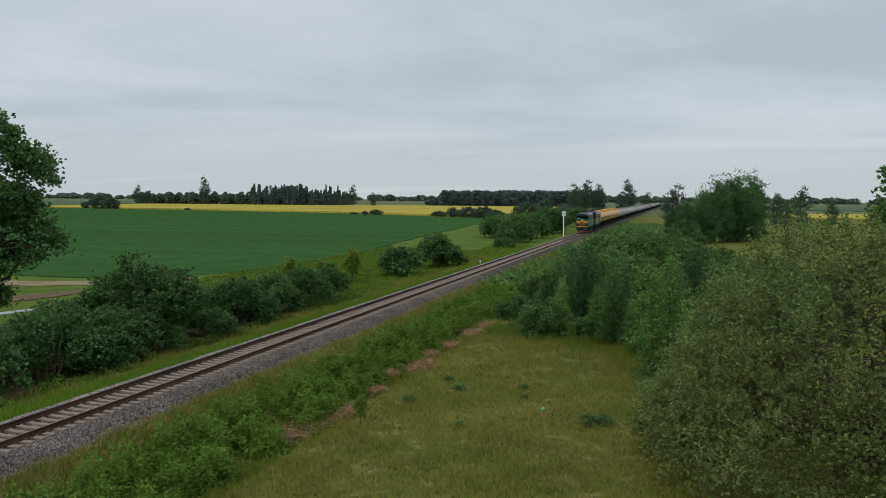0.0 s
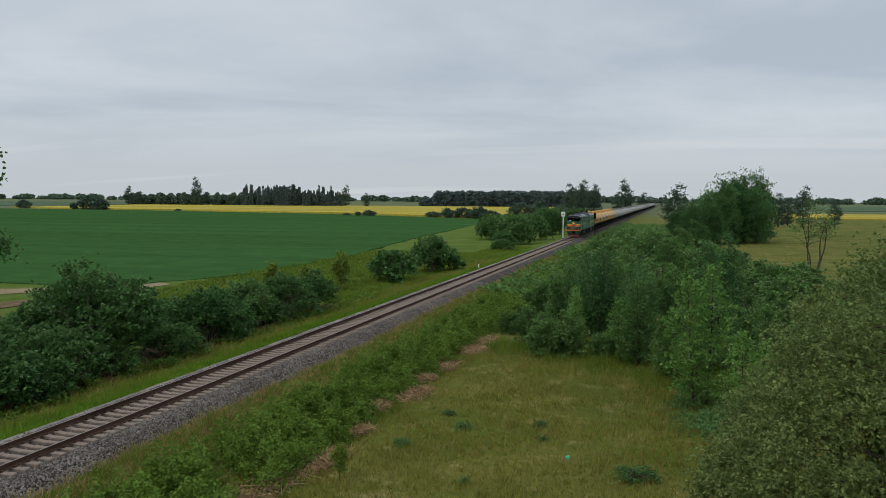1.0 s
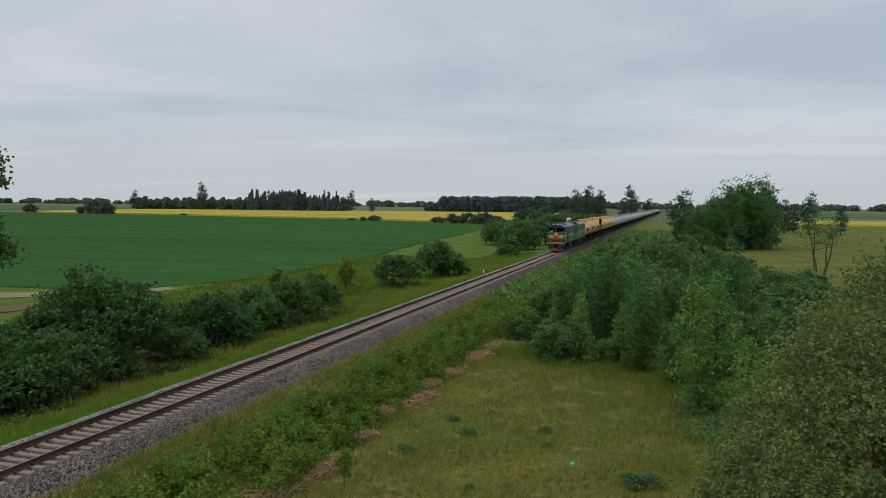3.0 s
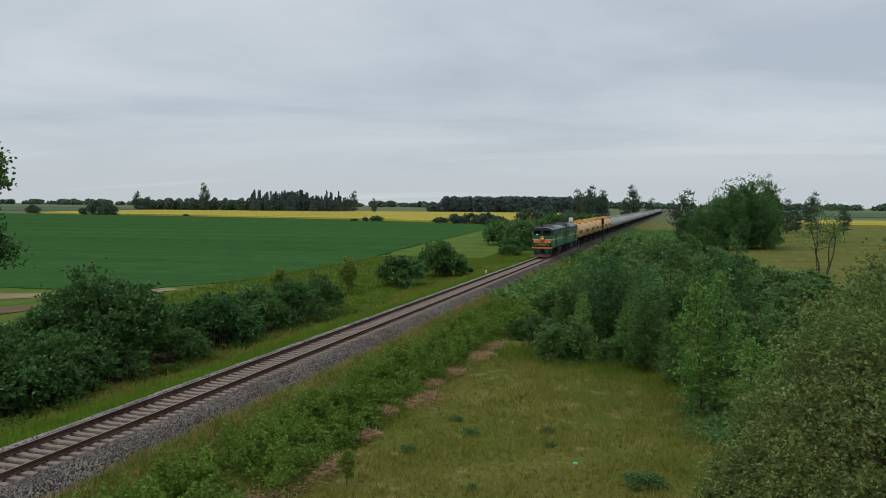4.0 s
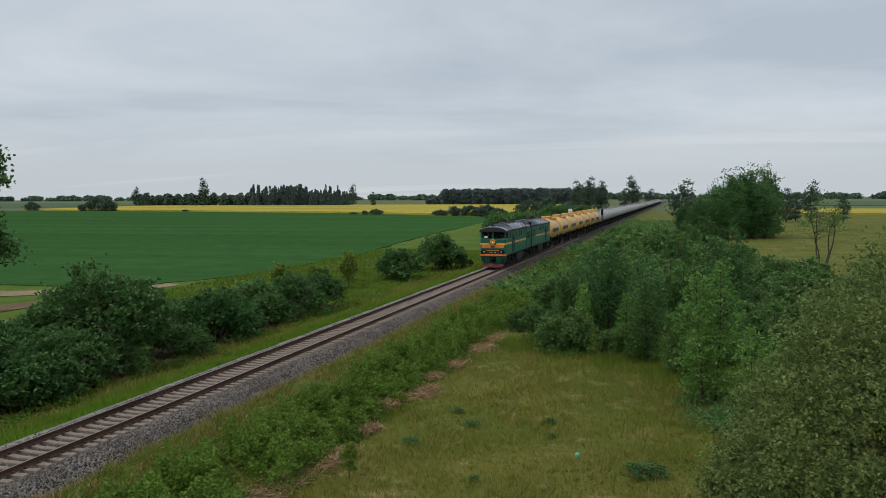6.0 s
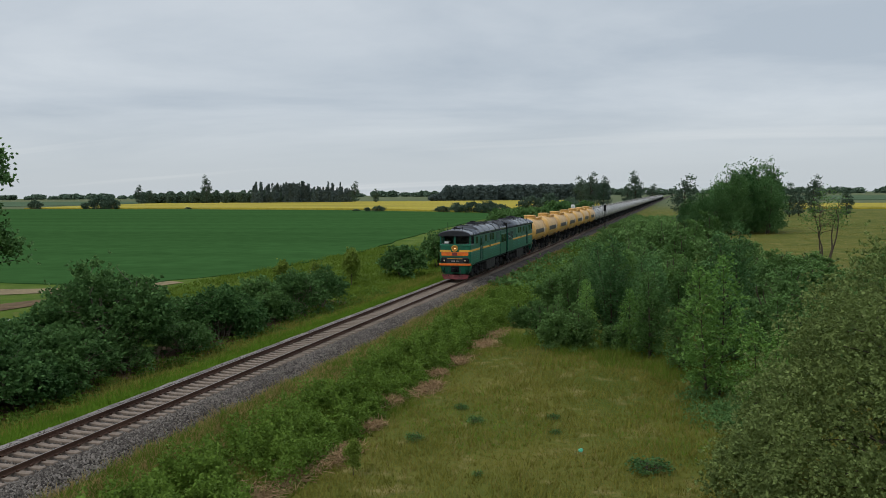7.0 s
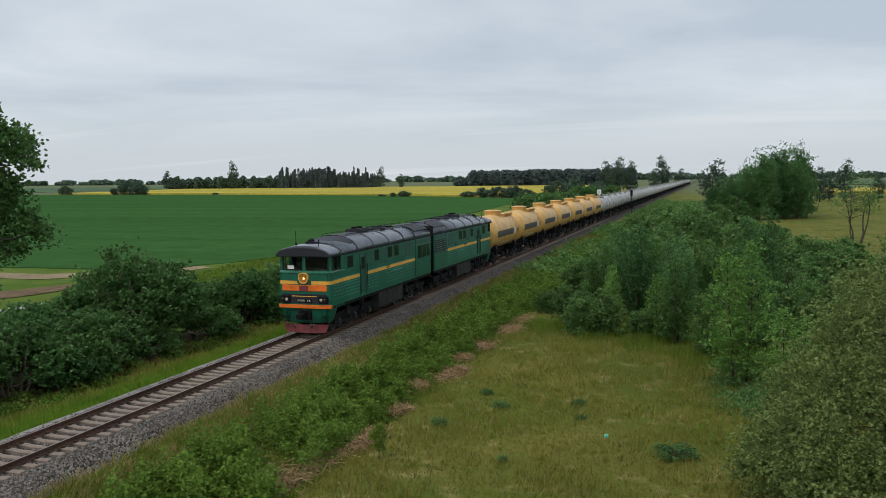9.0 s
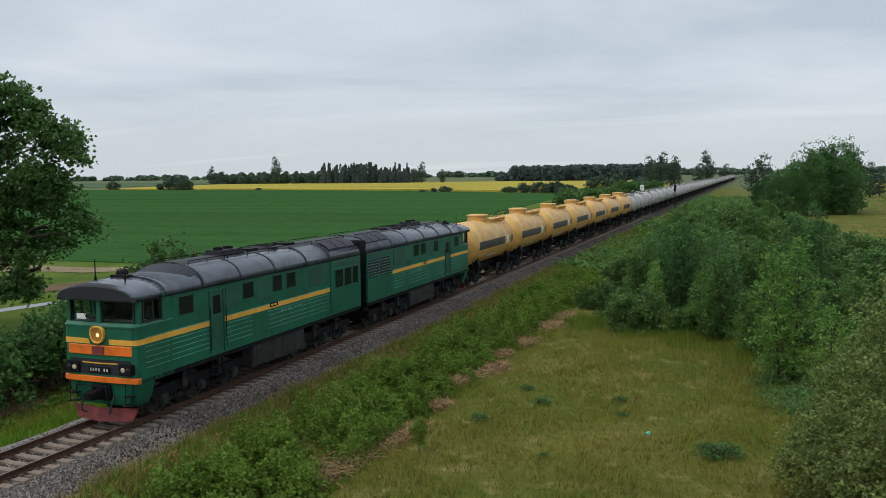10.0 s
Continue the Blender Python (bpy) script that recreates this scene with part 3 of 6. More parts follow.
def limbs(rng, height, clumps, count, thick, stems=1, spread_=0.0):
    """Trunk or stems from the ground and limbs that reach out to the leaf clumps."""
    paths = []
    feet = []
    for k in range(stems):
        a = 2 * math.pi * k / max(stems, 1) + rng.uniform(0, 1)
        foot = np.array([math.cos(a), math.sin(a), 0]) * (spread_ * 0.25 if stems > 1 else 0)
        top = np.array([math.cos(a) * spread_, math.sin(a) * spread_, height * rng.uniform(0.75, 0.95)]) if stems > 1 else np.array([rng.uniform(-.3, .3), rng.uniform(-.3, .3), height * 0.85])
        foot[2] = -0.15
        p = bent(rng, foot, top, 8, 0.02)
        r = np.linspace(thick, thick * 0.22, 8)
        paths.append((p, r))
        feet.append((p, r))
    for c in clumps[rng.choice(len(clumps), min(count, len(clumps)), replace=False)]:
        p, r = feet[rng.integers(len(feet))]
        k = int(np.clip(np.searchsorted(p[:, 2], max(c[2] - np.linalg.norm(c[:2]) * 0.6, height * 0.12)), 1, 6))
        q = bent(rng, p[k], c, 5, 0.05)
        paths.append((q, np.linspace(r[k] * 0.5, max(0.012, thick * 0.05), 5)))
    return paths


def plant(name, seed, lobes, leaves, clumps, clump_size, leaf, mat, height, thick, label, category, limb_count=26, stems=1, spread_=0.0,
          bark=None, hollow_in=0.55, droop=0.0, narrow=0.55, woody="trunk", group="", up=0.9):
    """A tree or shrub: an Empty at its foot with its wood and its crown."""
    rng = np.random.default_rng(seed)
    root = new(name)
    p, c = crown_points(rng, lobes, leaves // 4, clumps, clump_size, hollow_in, droop)
    p = p[p[:, 2] > 0.02]
    middle = np.array([[0, 0, height * 0.35]])
    out = p - middle
    out /= np.linalg.norm(out, axis=1, keepdims=True) + 1e-9
    crown = new("crown", mesh_from("crown", rosettes(rng, p, out, leaf * 2.1, 4, narrow * 0.7, up * 0.4), 4, mat))
    crown.parent = root
    wood = new(woody, tubes(woody, limbs(rng, height, c, limb_count, thick, stems, spread_), bark or BARK))
    wood.parent = root
    return tagged(root, label, category, group)


def stand(ob, x, y, turn=0, size=1.0, tall=1.0, sink=0.0):
    m = Matrix.LocRotScale((x, y, float(ground_z(x, y)) - sink), Euler((0, 0, radians(turn))), (size, size, size * tall))
    return m


def place(ob, x, y, turn=0, size=1.0, tall=1.0):
    ob.matrix_world = stand(ob, x, y, turn, size, tall)
    return ob


def again(ob, x, y, turn=0, size=1.0, tall=1.0, label=""):
    ob = FAR.get(ob, ob) if y > 74 else ob
    s = tuple(ob.scale)
    ob.scale = (1, 1, 1)
    q = copy_thing(ob, stand(ob, x, y, turn, size, tall))
    ob.scale = s
    return tagged(q, label)


def shoots(seed, count, radius, height, width=0.75, low=0.35):
    """Lobes for a plant of upright leafy shoots, tallest in the middle, leafy to the ground."""
    r_, rows = random.Random(seed), []
    for k in range(count):
        a, q = r_.uniform(0, 2 * math.pi), radius * math.sqrt(r_.random())
        h = height * (1 - (low + 0.1) * (q / radius) ** 1.5) * r_.uniform(0.78, 1.06)
        w = width * r_.uniform(0.75, 1.3)
        rows.append((q * math.cos(a), q * math.sin(a), h * 0.5, w, w, h * 0.52))
    return rows


def domes(seed, count, radius, height, base=0.35, lobe=0.32):
    """Lobes for a rounded bush on bare stems: leafy domes over an empty foot."""
    r_, rows = random.Random(seed), []
    for k in range(count):
        a, q = r_.uniform(0, 2 * math.pi), math.sqrt(r_.random())
        w = radius * lobe * r_.uniform(0.8, 1.25)
        top = height * (1 - 0.42 * q ** 2) * r_.uniform(0.9, 1.04)
        rows.append((q * radius * 0.8 * math.cos(a), q * radius * 0.8 * math.sin(a), max(top - w, height * base + w * 0.5), w, w, w * 0.95))
    return rows


FAR = {}              # a lighter build of a plant, for places far away


# the willow beside the camera
WILLOW_LOBES = [(-0.2, 0, 3.7, 6.2, 5.4, 5.2), (3.5, 1.0, 4.5, 5.5, 5, 5.0), (-3.2, 1.5, 2.0, 4.0, 4, 3.9), (-3.0, -2.0, 1.8, 4.2, 3.6, 3.4), (-3.9, 2.2, 1.0, 3.7, 3.2, 2.3), (6, -1, 4.5, 5, 5, 4.6)]


def lumps(seed, lobes, count, small):
    """The lobes with smaller bulges on their skin."""
    rng, rows = np.random.default_rng(seed), list(lobes)
    for k in range(count):
        cx, cy, cz, rx, ry, rz = lobes[k % len(lobes)]
        v = rng.normal(size=3)
        v /= np.linalg.norm(v)
        v[2] = abs(v[2]) * 0.9 - 0.1
        w = small * rng.uniform(0.6, 1.3)
        rows.append((cx + v[0] * (rx - w * 0.45), cy + v[1] * (ry - w * 0.45), max(cz + v[2] * (rz - w * 0.45), 0.4), w, w, w * 0.9))
    return rows


place(mounded("willow_shrub", 11, lumps(12, WILLOW_LOBES, 72, 1.2), 1900, 25, 0.098, LEAF_WILLOW, 6.0, 0.12, "broad grey-green willow shrub with wind-turned silvery leaves", "willow", 0.36, 6, 110, 9, 3.0), 9.05, 25.2, 0)

# the alder and willow thicket by the meadow
bush_a = place(branchy("thicket_tree", 21, [(0.75, 0.2, 6.7, 1.5), (-0.85, -0.3, 6.0, 1.4), (0.1, 1.0, 5.4, 1.3)], 80, 15, 0.14, LEAF_THICKET,
                       "leafy young alder with branches down to the grass", "tree", group="thicket trees"), -4.2, 60.4, 60, 0.9)
bush_e = place(branchy("thicket_tree", 28, [(0.9, 0.1, 6.8, 1.45), (-0.95, -0.4, 6.2, 1.4)], 84, 17, 0.14, LEAF_BRIGHT,
                       "fresh light green alder at the edge of the meadow", "tree", group="thicket trees"), 1.5, 41.6, 20, 1.0)
bush_b = place(branchy("thicket_tree", 22, [(0.0, 0.0, 5.2, 1.25), (0.7, 0.6, 4.2, 0.95)], 72, 15, 0.135, LEAF_THICKET,
                       "slender young alder with upright leafy shoots", "tree", group="thicket trees"), -1.7, 50.6, 40, 1.0)
bush_c = place(plant("thicket_tree", 23, shoots(23, 10, 1.8, 3.7, 0.7, 0.25), 15000, 290, 0.19, 0.078, LEAF_SALLOW, 3.6, 0.07,
                     "rounded grey-green sallow bush", "bush", 26, 6, 1.2, group="thicket trees"), -6.6, 52.6, 10, 0.8)
bush_d = place(branchy("thicket_tree", 26, [(0.7, 0.3, 7.0, 1.5), (-0.8, 0.4, 6.3, 1.5), (0.0, -0.9, 5.6, 1.35)], 76, 14, 0.145, LEAF_DARK,
                       "dark green alder deep in the thicket", "tree", group="thicket trees"), -4.4, 58.0, 0, 1.0)
FAR[bush_e] = FAR[bush_a] = FAR[bush_b] = FAR[bush_d] = place(plant("thicket_tree", 24, shoots(24, 9, 1.6, 5.8, 0.7, 0.4), 9000, 220, 0.2, 0.10, LEAF_THICKET, 5.4, 0.09,
                                          "leafy young alder among the scrub", "tree", 12, 3, 0.8, group="thicket trees"), -5.0, 76.0, 0, 1.1)
FAR[bush_c] = place(plant("thicket_tree", 25, shoots(25, 11, 2.1, 3.8, 0.85, 0.25), 9000, 220, 0.22, 0.10, LEAF_SALLOW, 3.6, 0.07,
                          "rounded grey-green sallow bush", "bush", 12, 5, 1.2, group="thicket trees"), -8.4, 80.0, 0, 1.1)
for src, x, y, turn, size, tall in (
        (bush_b, -6.4, 52.0, 80, 0.42, 0.9), (bush_c, -8.8, 56.6, 120, 0.7, 1.0), (bush_c, -10.6, 61.0, 30, 0.6, 0.85), (bush_b, -7.6, 54.4, 200, 0.62, 1.0), (bush_d, -1.8, 56.2, 130, 0.85, 0.95),
        (bush_e, 3.5, 39.4, 140, 0.7, 0.85), (bush_e, -2.6, 51.8, 200, 0.62, 0.95), (bush_e, -6.0, 57.0, 80, 0.6, 1.0), (bush_b, 4.6, 43.4, 20, 0.95, 1.0), (bush_d, 2.6, 50.0, 310, 0.85, 0.95), (bush_c, 7.0, 48.0, 250, 1.0, 1.0), (bush_b, 0.2, 47.2, 90, 0.85, 0.95),
        (bush_b, -7.2, 61.6, 170, 1.0, 0.95), (bush_d, -6.4, 64.4, 10, 0.85, 0.9), (bush_c, -9.2, 68.0, 220, 0.9, 0.95), (bush_d, 3.6, 62.0, 10, 1.0, 1.1), (bush_b, 0.2, 59.0, 200, 1.0, 1.0), (bush_c, -3.6, 52.6, 300, 0.55, 0.9),
        (bush_b, 0.6, 66.0, 300, 0.95, 0.95), (bush_d, -2.6, 67.0, 100, 0.82, 0.95), (bush_b, -7.0, 70.0, 190, 0.8, 0.9), (bush_b, 3.2, 68.0, 15, 1.0, 0.9), (bush_b, -10.8, 72.0, 40, 0.7, 0.8),
        (bush_b, -0.4, 77.0, 90, 0.95, 0.9), (bush_c, 3.6, 80.0, 45, 1.2, 1.0),
        (bush_c, -4.0, 88.0, 200, 1.3, 1.0), (bush_b, 0.0, 98.0, 20, 1.0, 1.0), (bush_c, -9.0, 98.0, 80, 1.2, 0.9), (bush_c, 4.2, 104.0, 130, 1.4, 1.0), (bush_a, 1.5, 128.0, 60, 1.15, 1.0), (bush_b, 4.6, 150.0, 10, 1.3, 1.0),
        (bush_c, -5.6, 110.0, 30, 1.3, 0.9), (bush_c, -10.6, 120.0, 260, 1.1, 0.8), (bush_c, -2.0, 120.0, 160, 1.5, 1.1), (bush_c, -7.0, 138.0, 70, 1.4, 0.9),
        (bush_c, -11.0, 152.0, 10, 1.2, 0.8), (bush_c, -3.0, 150.0, 200, 1.5, 1.0), (bush_c, -8.0, 175.0, 100, 1.4, 0.9), (bush_c, -12.0, 200.0, 50, 1.3, 0.8),
        (bush_c, 5.8, 55.0, 40, 1.15, 1.0), (bush_c, 7.6, 62.0, 80, 1.0, 0.8), (bush_c, 10.0, 54.0, 200, 1.1, 0.95), (bush_c, 12.6, 60.0, 300, 1.1, 0.95), (bush_c, 6.4, 72.0, 10, 1.0, 0.8), (bush_c, 9.4, 82.0, 70, 1.1, 0.7), (bush_c, 12.6, 90.0, 150, 1.2, 0.7), (bush_c, 6.6, 92.0, 210, 1.2, 0.75), (bush_c, 10.2, 104.0, 280, 1.2, 0.7), (bush_c, 14.6, 108.0, 20, 1.1, 0.65), (bush_c, 16.4, 84.0, 330, 1.1, 0.8), (bush_c, 8.0, 122.0, 100, 1.2, 0.8), (bush_c, 21.0, 98.0, 40, 1.2, 0.9), (bush_c, 8.8, 50.0, 140, 1.0, 0.9), (bush_c, 11.8, 56.0, 10, 1.0, 1.05), (bush_c, 6.6, 62.0, 290, 1.0, 0.8), (bush_c, 14.0, 66.0, 60, 1.1, 0.9)):
    again(src, x, y, turn, size, tall)

# tall trees behind the thicket
tall_a = place(plant("birch_tree", 31, shoots(31, 17, 2.8, 12.6, 1.6, 0.22), 34000, 640, 0.36, 0.095, LEAF_DARK, 12.0, 0.2,
                     "tall wind-bent birch with a dense green crown", "tree", 34, 2, 0.8, group="trees behind the thicket"), 13.4, 206, 0, 1.34)
for x, y, turn, size, tall in ((16.6, 211, 70, 1.3, 1.08), (20.0, 216, 230, 1.25, 1.14), (10.4, 200, 300, 1.15, 1.12), (7.4, 195, 20, 1.0, 1.0), (4.6, 190, 200, 0.88, 0.95), (2.2, 198, 150, 0.8, 0.9), (18.6, 204, 110, 0.95, 1.1)):
    again(tall_a, x, y, turn, size, tall)

# the oak behind the ditch
place(plant("oak_tree", 41, [(0, 0, 10.2, 4.4, 4.6, 5.4), (-3, -2, 9, 4.5, 4.5, 4.5), (3.0, 1.1, 14.4, 2.3, 2.2, 1.7), (1.0, 0.4, 15.0, 2.2, 2.2, 1.6), (5.6, 2.1, 12.6, 1.8, 1.7, 1.2), (6.4, 2.3, 11.2, 1.1, 1.1, 0.8),
                             (4.2, 1.5, 10.2, 2.0, 1.9, 1.5), (5.0, 1.9, 8.3, 1.9, 1.8, 1.1), (6.2, 2.2, 6.6, 1.7, 1.6, 1.3), (3.9, 1.3, 5.4, 2.1, 2.0, 1.0), (1.8, 0.6, 6.5, 2.4, 2.2, 1.3), (2.3, 0.8, 2.8, 1.5, 1.5, 1.0)],
            92000, 520, 0.40, 0.11, LEAF_OAK, 13.0, 0.55, "large spreading oak with gaps in its dark crown", "oak", 70, 1, 0, hollow_in=0.35), -47.0, 41.5, 0, 0.97)

# shrubs along the far side of the track
shrub_a = place(plant("shrub", 51, domes(51, 30, 3.3, 5.2, 0.24), 25000, 560, 0.22, 0.085, LEAF_SHRUB, 4.4, 0.08,
                      "tall dense dark green willow bush beside the track", "bush", 44, 14, 1.8, bark=PALE_BARK, group="bushes along the track", woody="wood"), -31.2, 41.6, 0, 1.2)
shrub_b = place(plant("shrub", 52, domes(52, 24, 2.6, 3.4, 0.16), 15000, 380, 0.2, 0.085, LEAF_SHRUB, 2.8, 0.06,
                      "low spreading green bush beside the track", "bush", 34, 12, 1.5, bark=PALE_BARK, group="bushes along the track", woody="wood"), -30.6, 53.5, 0, 1.0)
FAR[shrub_a] = place(plant("shrub", 54, domes(54, 22, 3.3, 5.2, 0.12), 7500, 220, 0.3, 0.15, LEAF_SHRUB, 4.4, 0.08,
                           "tall dense green willow bush near the track", "bush", 12, 6, 1.8, group="bushes along the track", woody="wood"), -37.0, 196.0, 20, 1.0)
FAR[shrub_b] = place(plant("shrub", 55, domes(55, 18, 2.6, 3.3, 0.08), 6000, 200, 0.28, 0.14, LEAF_SHRUB, 2.8, 0.06,
                           "low rounded green bush near the track", "bush", 12, 6, 1.5, group="bushes along the track", woody="wood"), -31.0, 95.0, 30, 1.2, 0.92)
for src, x, y, turn, size, tall in (
        (shrub_b, -30.1, 31.0, 120, 1.1, 1.0), (shrub_b, -32.7, 34.6, 40, 1.1, 1.0), (shrub_b, -29.5, 36.0, 260, 0.95, 1.0), (shrub_a, -32.3, 45.0, 100, 0.8, 0.85),
        (shrub_b, -29.7, 51.0, 310, 1.0, 1.05), (shrub_b, -30.5, 57.6, 60, 0.95, 1.1), (shrub_b, -29.3, 62.0, 200, 1.0, 1.1), (shrub_a, -29.9, 67.8, 170, 0.8, 0.9),
        (shrub_b, -33.3, 28.0, 10, 1.15, 1.0), (shrub_b, -30.5, 25.6, 210, 1.1, 1.1), (shrub_b, -34.3, 39.0, 20, 1.1, 0.9), (shrub_b, -33.3, 52.0, 130, 1.0, 0.8),
        (shrub_b, -29.2, 46.2, 70, 0.7, 0.85), (shrub_b, -29.0, 40.0, 190, 0.62, 0.9), (shrub_b, -29.4, 53.6, 10, 0.7, 0.85), (shrub_b, -28.9, 33.4, 90, 0.65, 0.9), (shrub_b, -29.2, 59.6, 250, 0.65, 0.85),
        (shrub_a, -30.4, 108.0, 80, 0.8, 1.2), (shrub_b, -28.8, 111.0, 140, 0.9, 1.0),
        (shrub_b, -41.0, 205.0, 150, 1.7, 1.0), (shrub_b, -46.0, 225.0, 40, 1.7, 1.0), (shrub_a, -42.0, 248.0, 10, 1.1, 1.0),
        (shrub_a, -50.0, 270.0, 200, 1.1, 0.9), (shrub_a, -45.0, 310.0, 60, 1.3, 1.0),
        (shrub_b, -30.6, 160.0, 80, 0.8, 0.8), (shrub_b, -33.0, 174.0, 160, 1.0, 0.9), (shrub_b, -32.6, 184.0, 220, 1.6, 1.2),
        (shrub_b, -32.0, 204.0, 100, 1.6, 1.2), (shrub_a, -36.0, 222.0, 170, 1.1, 1.0), (shrub_b, -31.6, 236.0, 200, 1.6, 1.3),
        (shrub_a, -34.0, 262.0, 250, 1.2, 1.0), (shrub_a, -32.0, 300.0, 10, 1.3, 1.0), (shrub_a, -38.0, 290.0, 120, 1.3, 1.0)):
    again(src, x, y, turn, size, tall)
place(plant("shrub", 53, [(0, 0, 1.6, 1.8, 1.8, 1.6)], 3500, 90, 0.3, 0.1, LEAF_BROWN, 2.6, 0.05, "bare brownish twiggy bush", "bush", 60, 8, 1.2, woody="wood"), -38.5, 140.0)

# saplings
sapling = place(plant("sapling", 61, [(0, 0, 2.0, 0.8, 0.8, 1.3), (0.1, 0, 3.0, 0.45, 0.45, 0.7)], 3600, 80, 0.19, 0.085, LEAF_SPRING, 3.4, 0.05, "thin young tree with fresh light leaves", "sapling", 20, 1, group="saplings"), -33.2, 84.0)
for x, y, turn, size in ((-37.0, 75.5, 40, 0.9), (-34.8, 88.0, 100, 1.0), (-35.5, 80.0, 200, 0.75), (-36.5, 92.0, 300, 0.8), (-10.8, 27.2, 10, 0.34)):
    again(sapling, x, y, turn, size)

# trees on the open grass behind the willow
place(plant("half_bare_tree", 71, [(0, 0, 7.2, 2.4, 2.2, 2.6), (-1.3, 0.3, 5.6, 1.6, 1.6, 1.6), (1.4, 0.2, 6.2, 1.5, 1.5, 1.7)], 3000, 150, 0.42, 0.08, LEAF_SALLOW, 9.6, 0.12,
            "half-bare tree with a forked trunk and thin pale leaves", "tree", 40, 4, 2.0, hollow_in=0.2), 17.3, 115.0)
place(plant("roadside_tree", 72, [(0, 0, 8.5, 3.6, 3.4, 4.6), (-1.2, 0, 11.0, 2.2, 2.2, 2.4)], 12000, 200, 0.5, 0.15, LEAF_OAK, 12.0, 0.25, "tall dark tree at the edge of the grass", "tree", 36), 19.6, 60.0)
lone = place(plant("field_tree", 73, [(0, 0, 7.6, 3.8, 3.8, 5.0), (1.4, 0, 11.3, 2.4, 2.4, 2.8), (-2.0, 0.5, 6.0, 2.8, 2.8, 2.6), (0.6, 0, 2.9, 3.0, 3.0, 2.6)], 6000, 150, 0.6, 0.21, LEAF_HAZY_FAR, 12.5, 0.35, "dark broad-leaved tree standing in the fields", "tree", 26, group="field trees", hollow_in=0.3), 1.0, 250.0, 0, 0.95)
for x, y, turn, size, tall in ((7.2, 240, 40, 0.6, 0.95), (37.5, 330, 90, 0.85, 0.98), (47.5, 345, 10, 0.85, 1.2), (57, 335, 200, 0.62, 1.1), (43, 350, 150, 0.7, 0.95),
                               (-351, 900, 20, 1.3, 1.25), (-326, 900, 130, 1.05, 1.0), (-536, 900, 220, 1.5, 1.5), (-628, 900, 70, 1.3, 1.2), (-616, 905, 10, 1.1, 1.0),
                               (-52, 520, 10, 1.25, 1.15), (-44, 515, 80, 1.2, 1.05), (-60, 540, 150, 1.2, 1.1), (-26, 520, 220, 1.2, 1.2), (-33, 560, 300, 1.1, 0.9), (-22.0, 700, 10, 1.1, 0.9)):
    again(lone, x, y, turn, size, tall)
hedge = place(plant("field_bush", 74, [(0, 0, 2.4, 4.5, 3.0, 2.4), (3.0, 0.4, 2.0, 3.0, 2.4, 2.0), (-3.2, 0, 2.0, 3.0, 2.2, 2.0)], 4200, 140, 0.6, 0.28, LEAF_HAZY_FAR, 4.0, 0.12, "dark rounded bush at the field edge", "bush", 24, 6, 2.5, group="field bushes", woody="wood"), -100, 418)
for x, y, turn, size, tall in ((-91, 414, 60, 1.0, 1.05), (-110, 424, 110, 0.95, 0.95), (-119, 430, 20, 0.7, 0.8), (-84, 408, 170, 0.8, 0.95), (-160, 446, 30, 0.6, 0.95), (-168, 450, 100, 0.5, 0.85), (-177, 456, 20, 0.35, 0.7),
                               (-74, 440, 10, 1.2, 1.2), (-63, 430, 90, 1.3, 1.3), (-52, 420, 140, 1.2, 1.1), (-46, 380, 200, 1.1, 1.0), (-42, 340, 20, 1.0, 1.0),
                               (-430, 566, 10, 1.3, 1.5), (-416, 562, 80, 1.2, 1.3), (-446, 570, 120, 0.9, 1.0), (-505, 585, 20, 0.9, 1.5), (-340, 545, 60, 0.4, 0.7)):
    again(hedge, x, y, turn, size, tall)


def far_wood(name, seed, rows, n_per, mat, leaf, label, pointed=False):
    """Woods too far to count: rows of (x, y, height, width) as one skin of leaf clumps."""
    rng = np.random.default_rng(seed)
    out = []
    for x, y, h, w in rows:
        t = rng.uniform(0.02, 1, n_per)
        r = w * (1.02 - t) ** 0.6 * rng.uniform(0.3, 1, n_per) if pointed else w * np.sqrt(np.clip(1 - (t * 1.9 - 0.9) ** 2, 0.1, 1)) * rng.uniform(0.5, 1, n_per)
        a = rng.uniform(0, 2 * math.pi, n_per)
        out.append(np.stack([x + r * np.cos(a), y + r * np.sin(a), GROUND_Z + t * h], 1))
    p = np.concatenate(out)
    return tagged(new(name, mesh_from(name, leaf_quads(rng, p, leaf, narrow=0.8), 4, mat)), label, "woods", kind="stuff")


rnd = random.Random(5)
far_wood("conifer_wood", 81, [(-482 + i * 0.95 + rnd.uniform(-2, 2), 900 + rnd.uniform(0, 40), rnd.uniform(18, 25) * (1 if i < 72 or i % 5 == 0 else 0.72), rnd.uniform(2.2, 3.8)) for i in range(120)], 260, LEAF_HAZY_CONIFER, 0.9,
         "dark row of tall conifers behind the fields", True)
far_wood("distant_wood", 82, [(-640 + i * 2.6 + rnd.uniform(-2, 2), 915 + rnd.uniform(0, 30), rnd.uniform(10, 16), rnd.uniform(4, 6)) for i in range(92)], 300, LEAF_HAZY_FAR, 1.1, "low dark broad-leaved wood behind the fields")
far_wood("distant_wood", 83, [(-306 + i * 1.8 + rnd.uniform(-2, 2), 1060 + rnd.uniform(0, 40) - i * 0.5, min(rnd.uniform(17, 20), 8 + i * 1.1), rnd.uniform(5, 8)) for i in range(124)], 330, LEAF_HAZY_CONIFER, 1.3, "long dense dark wood beyond the rapeseed")
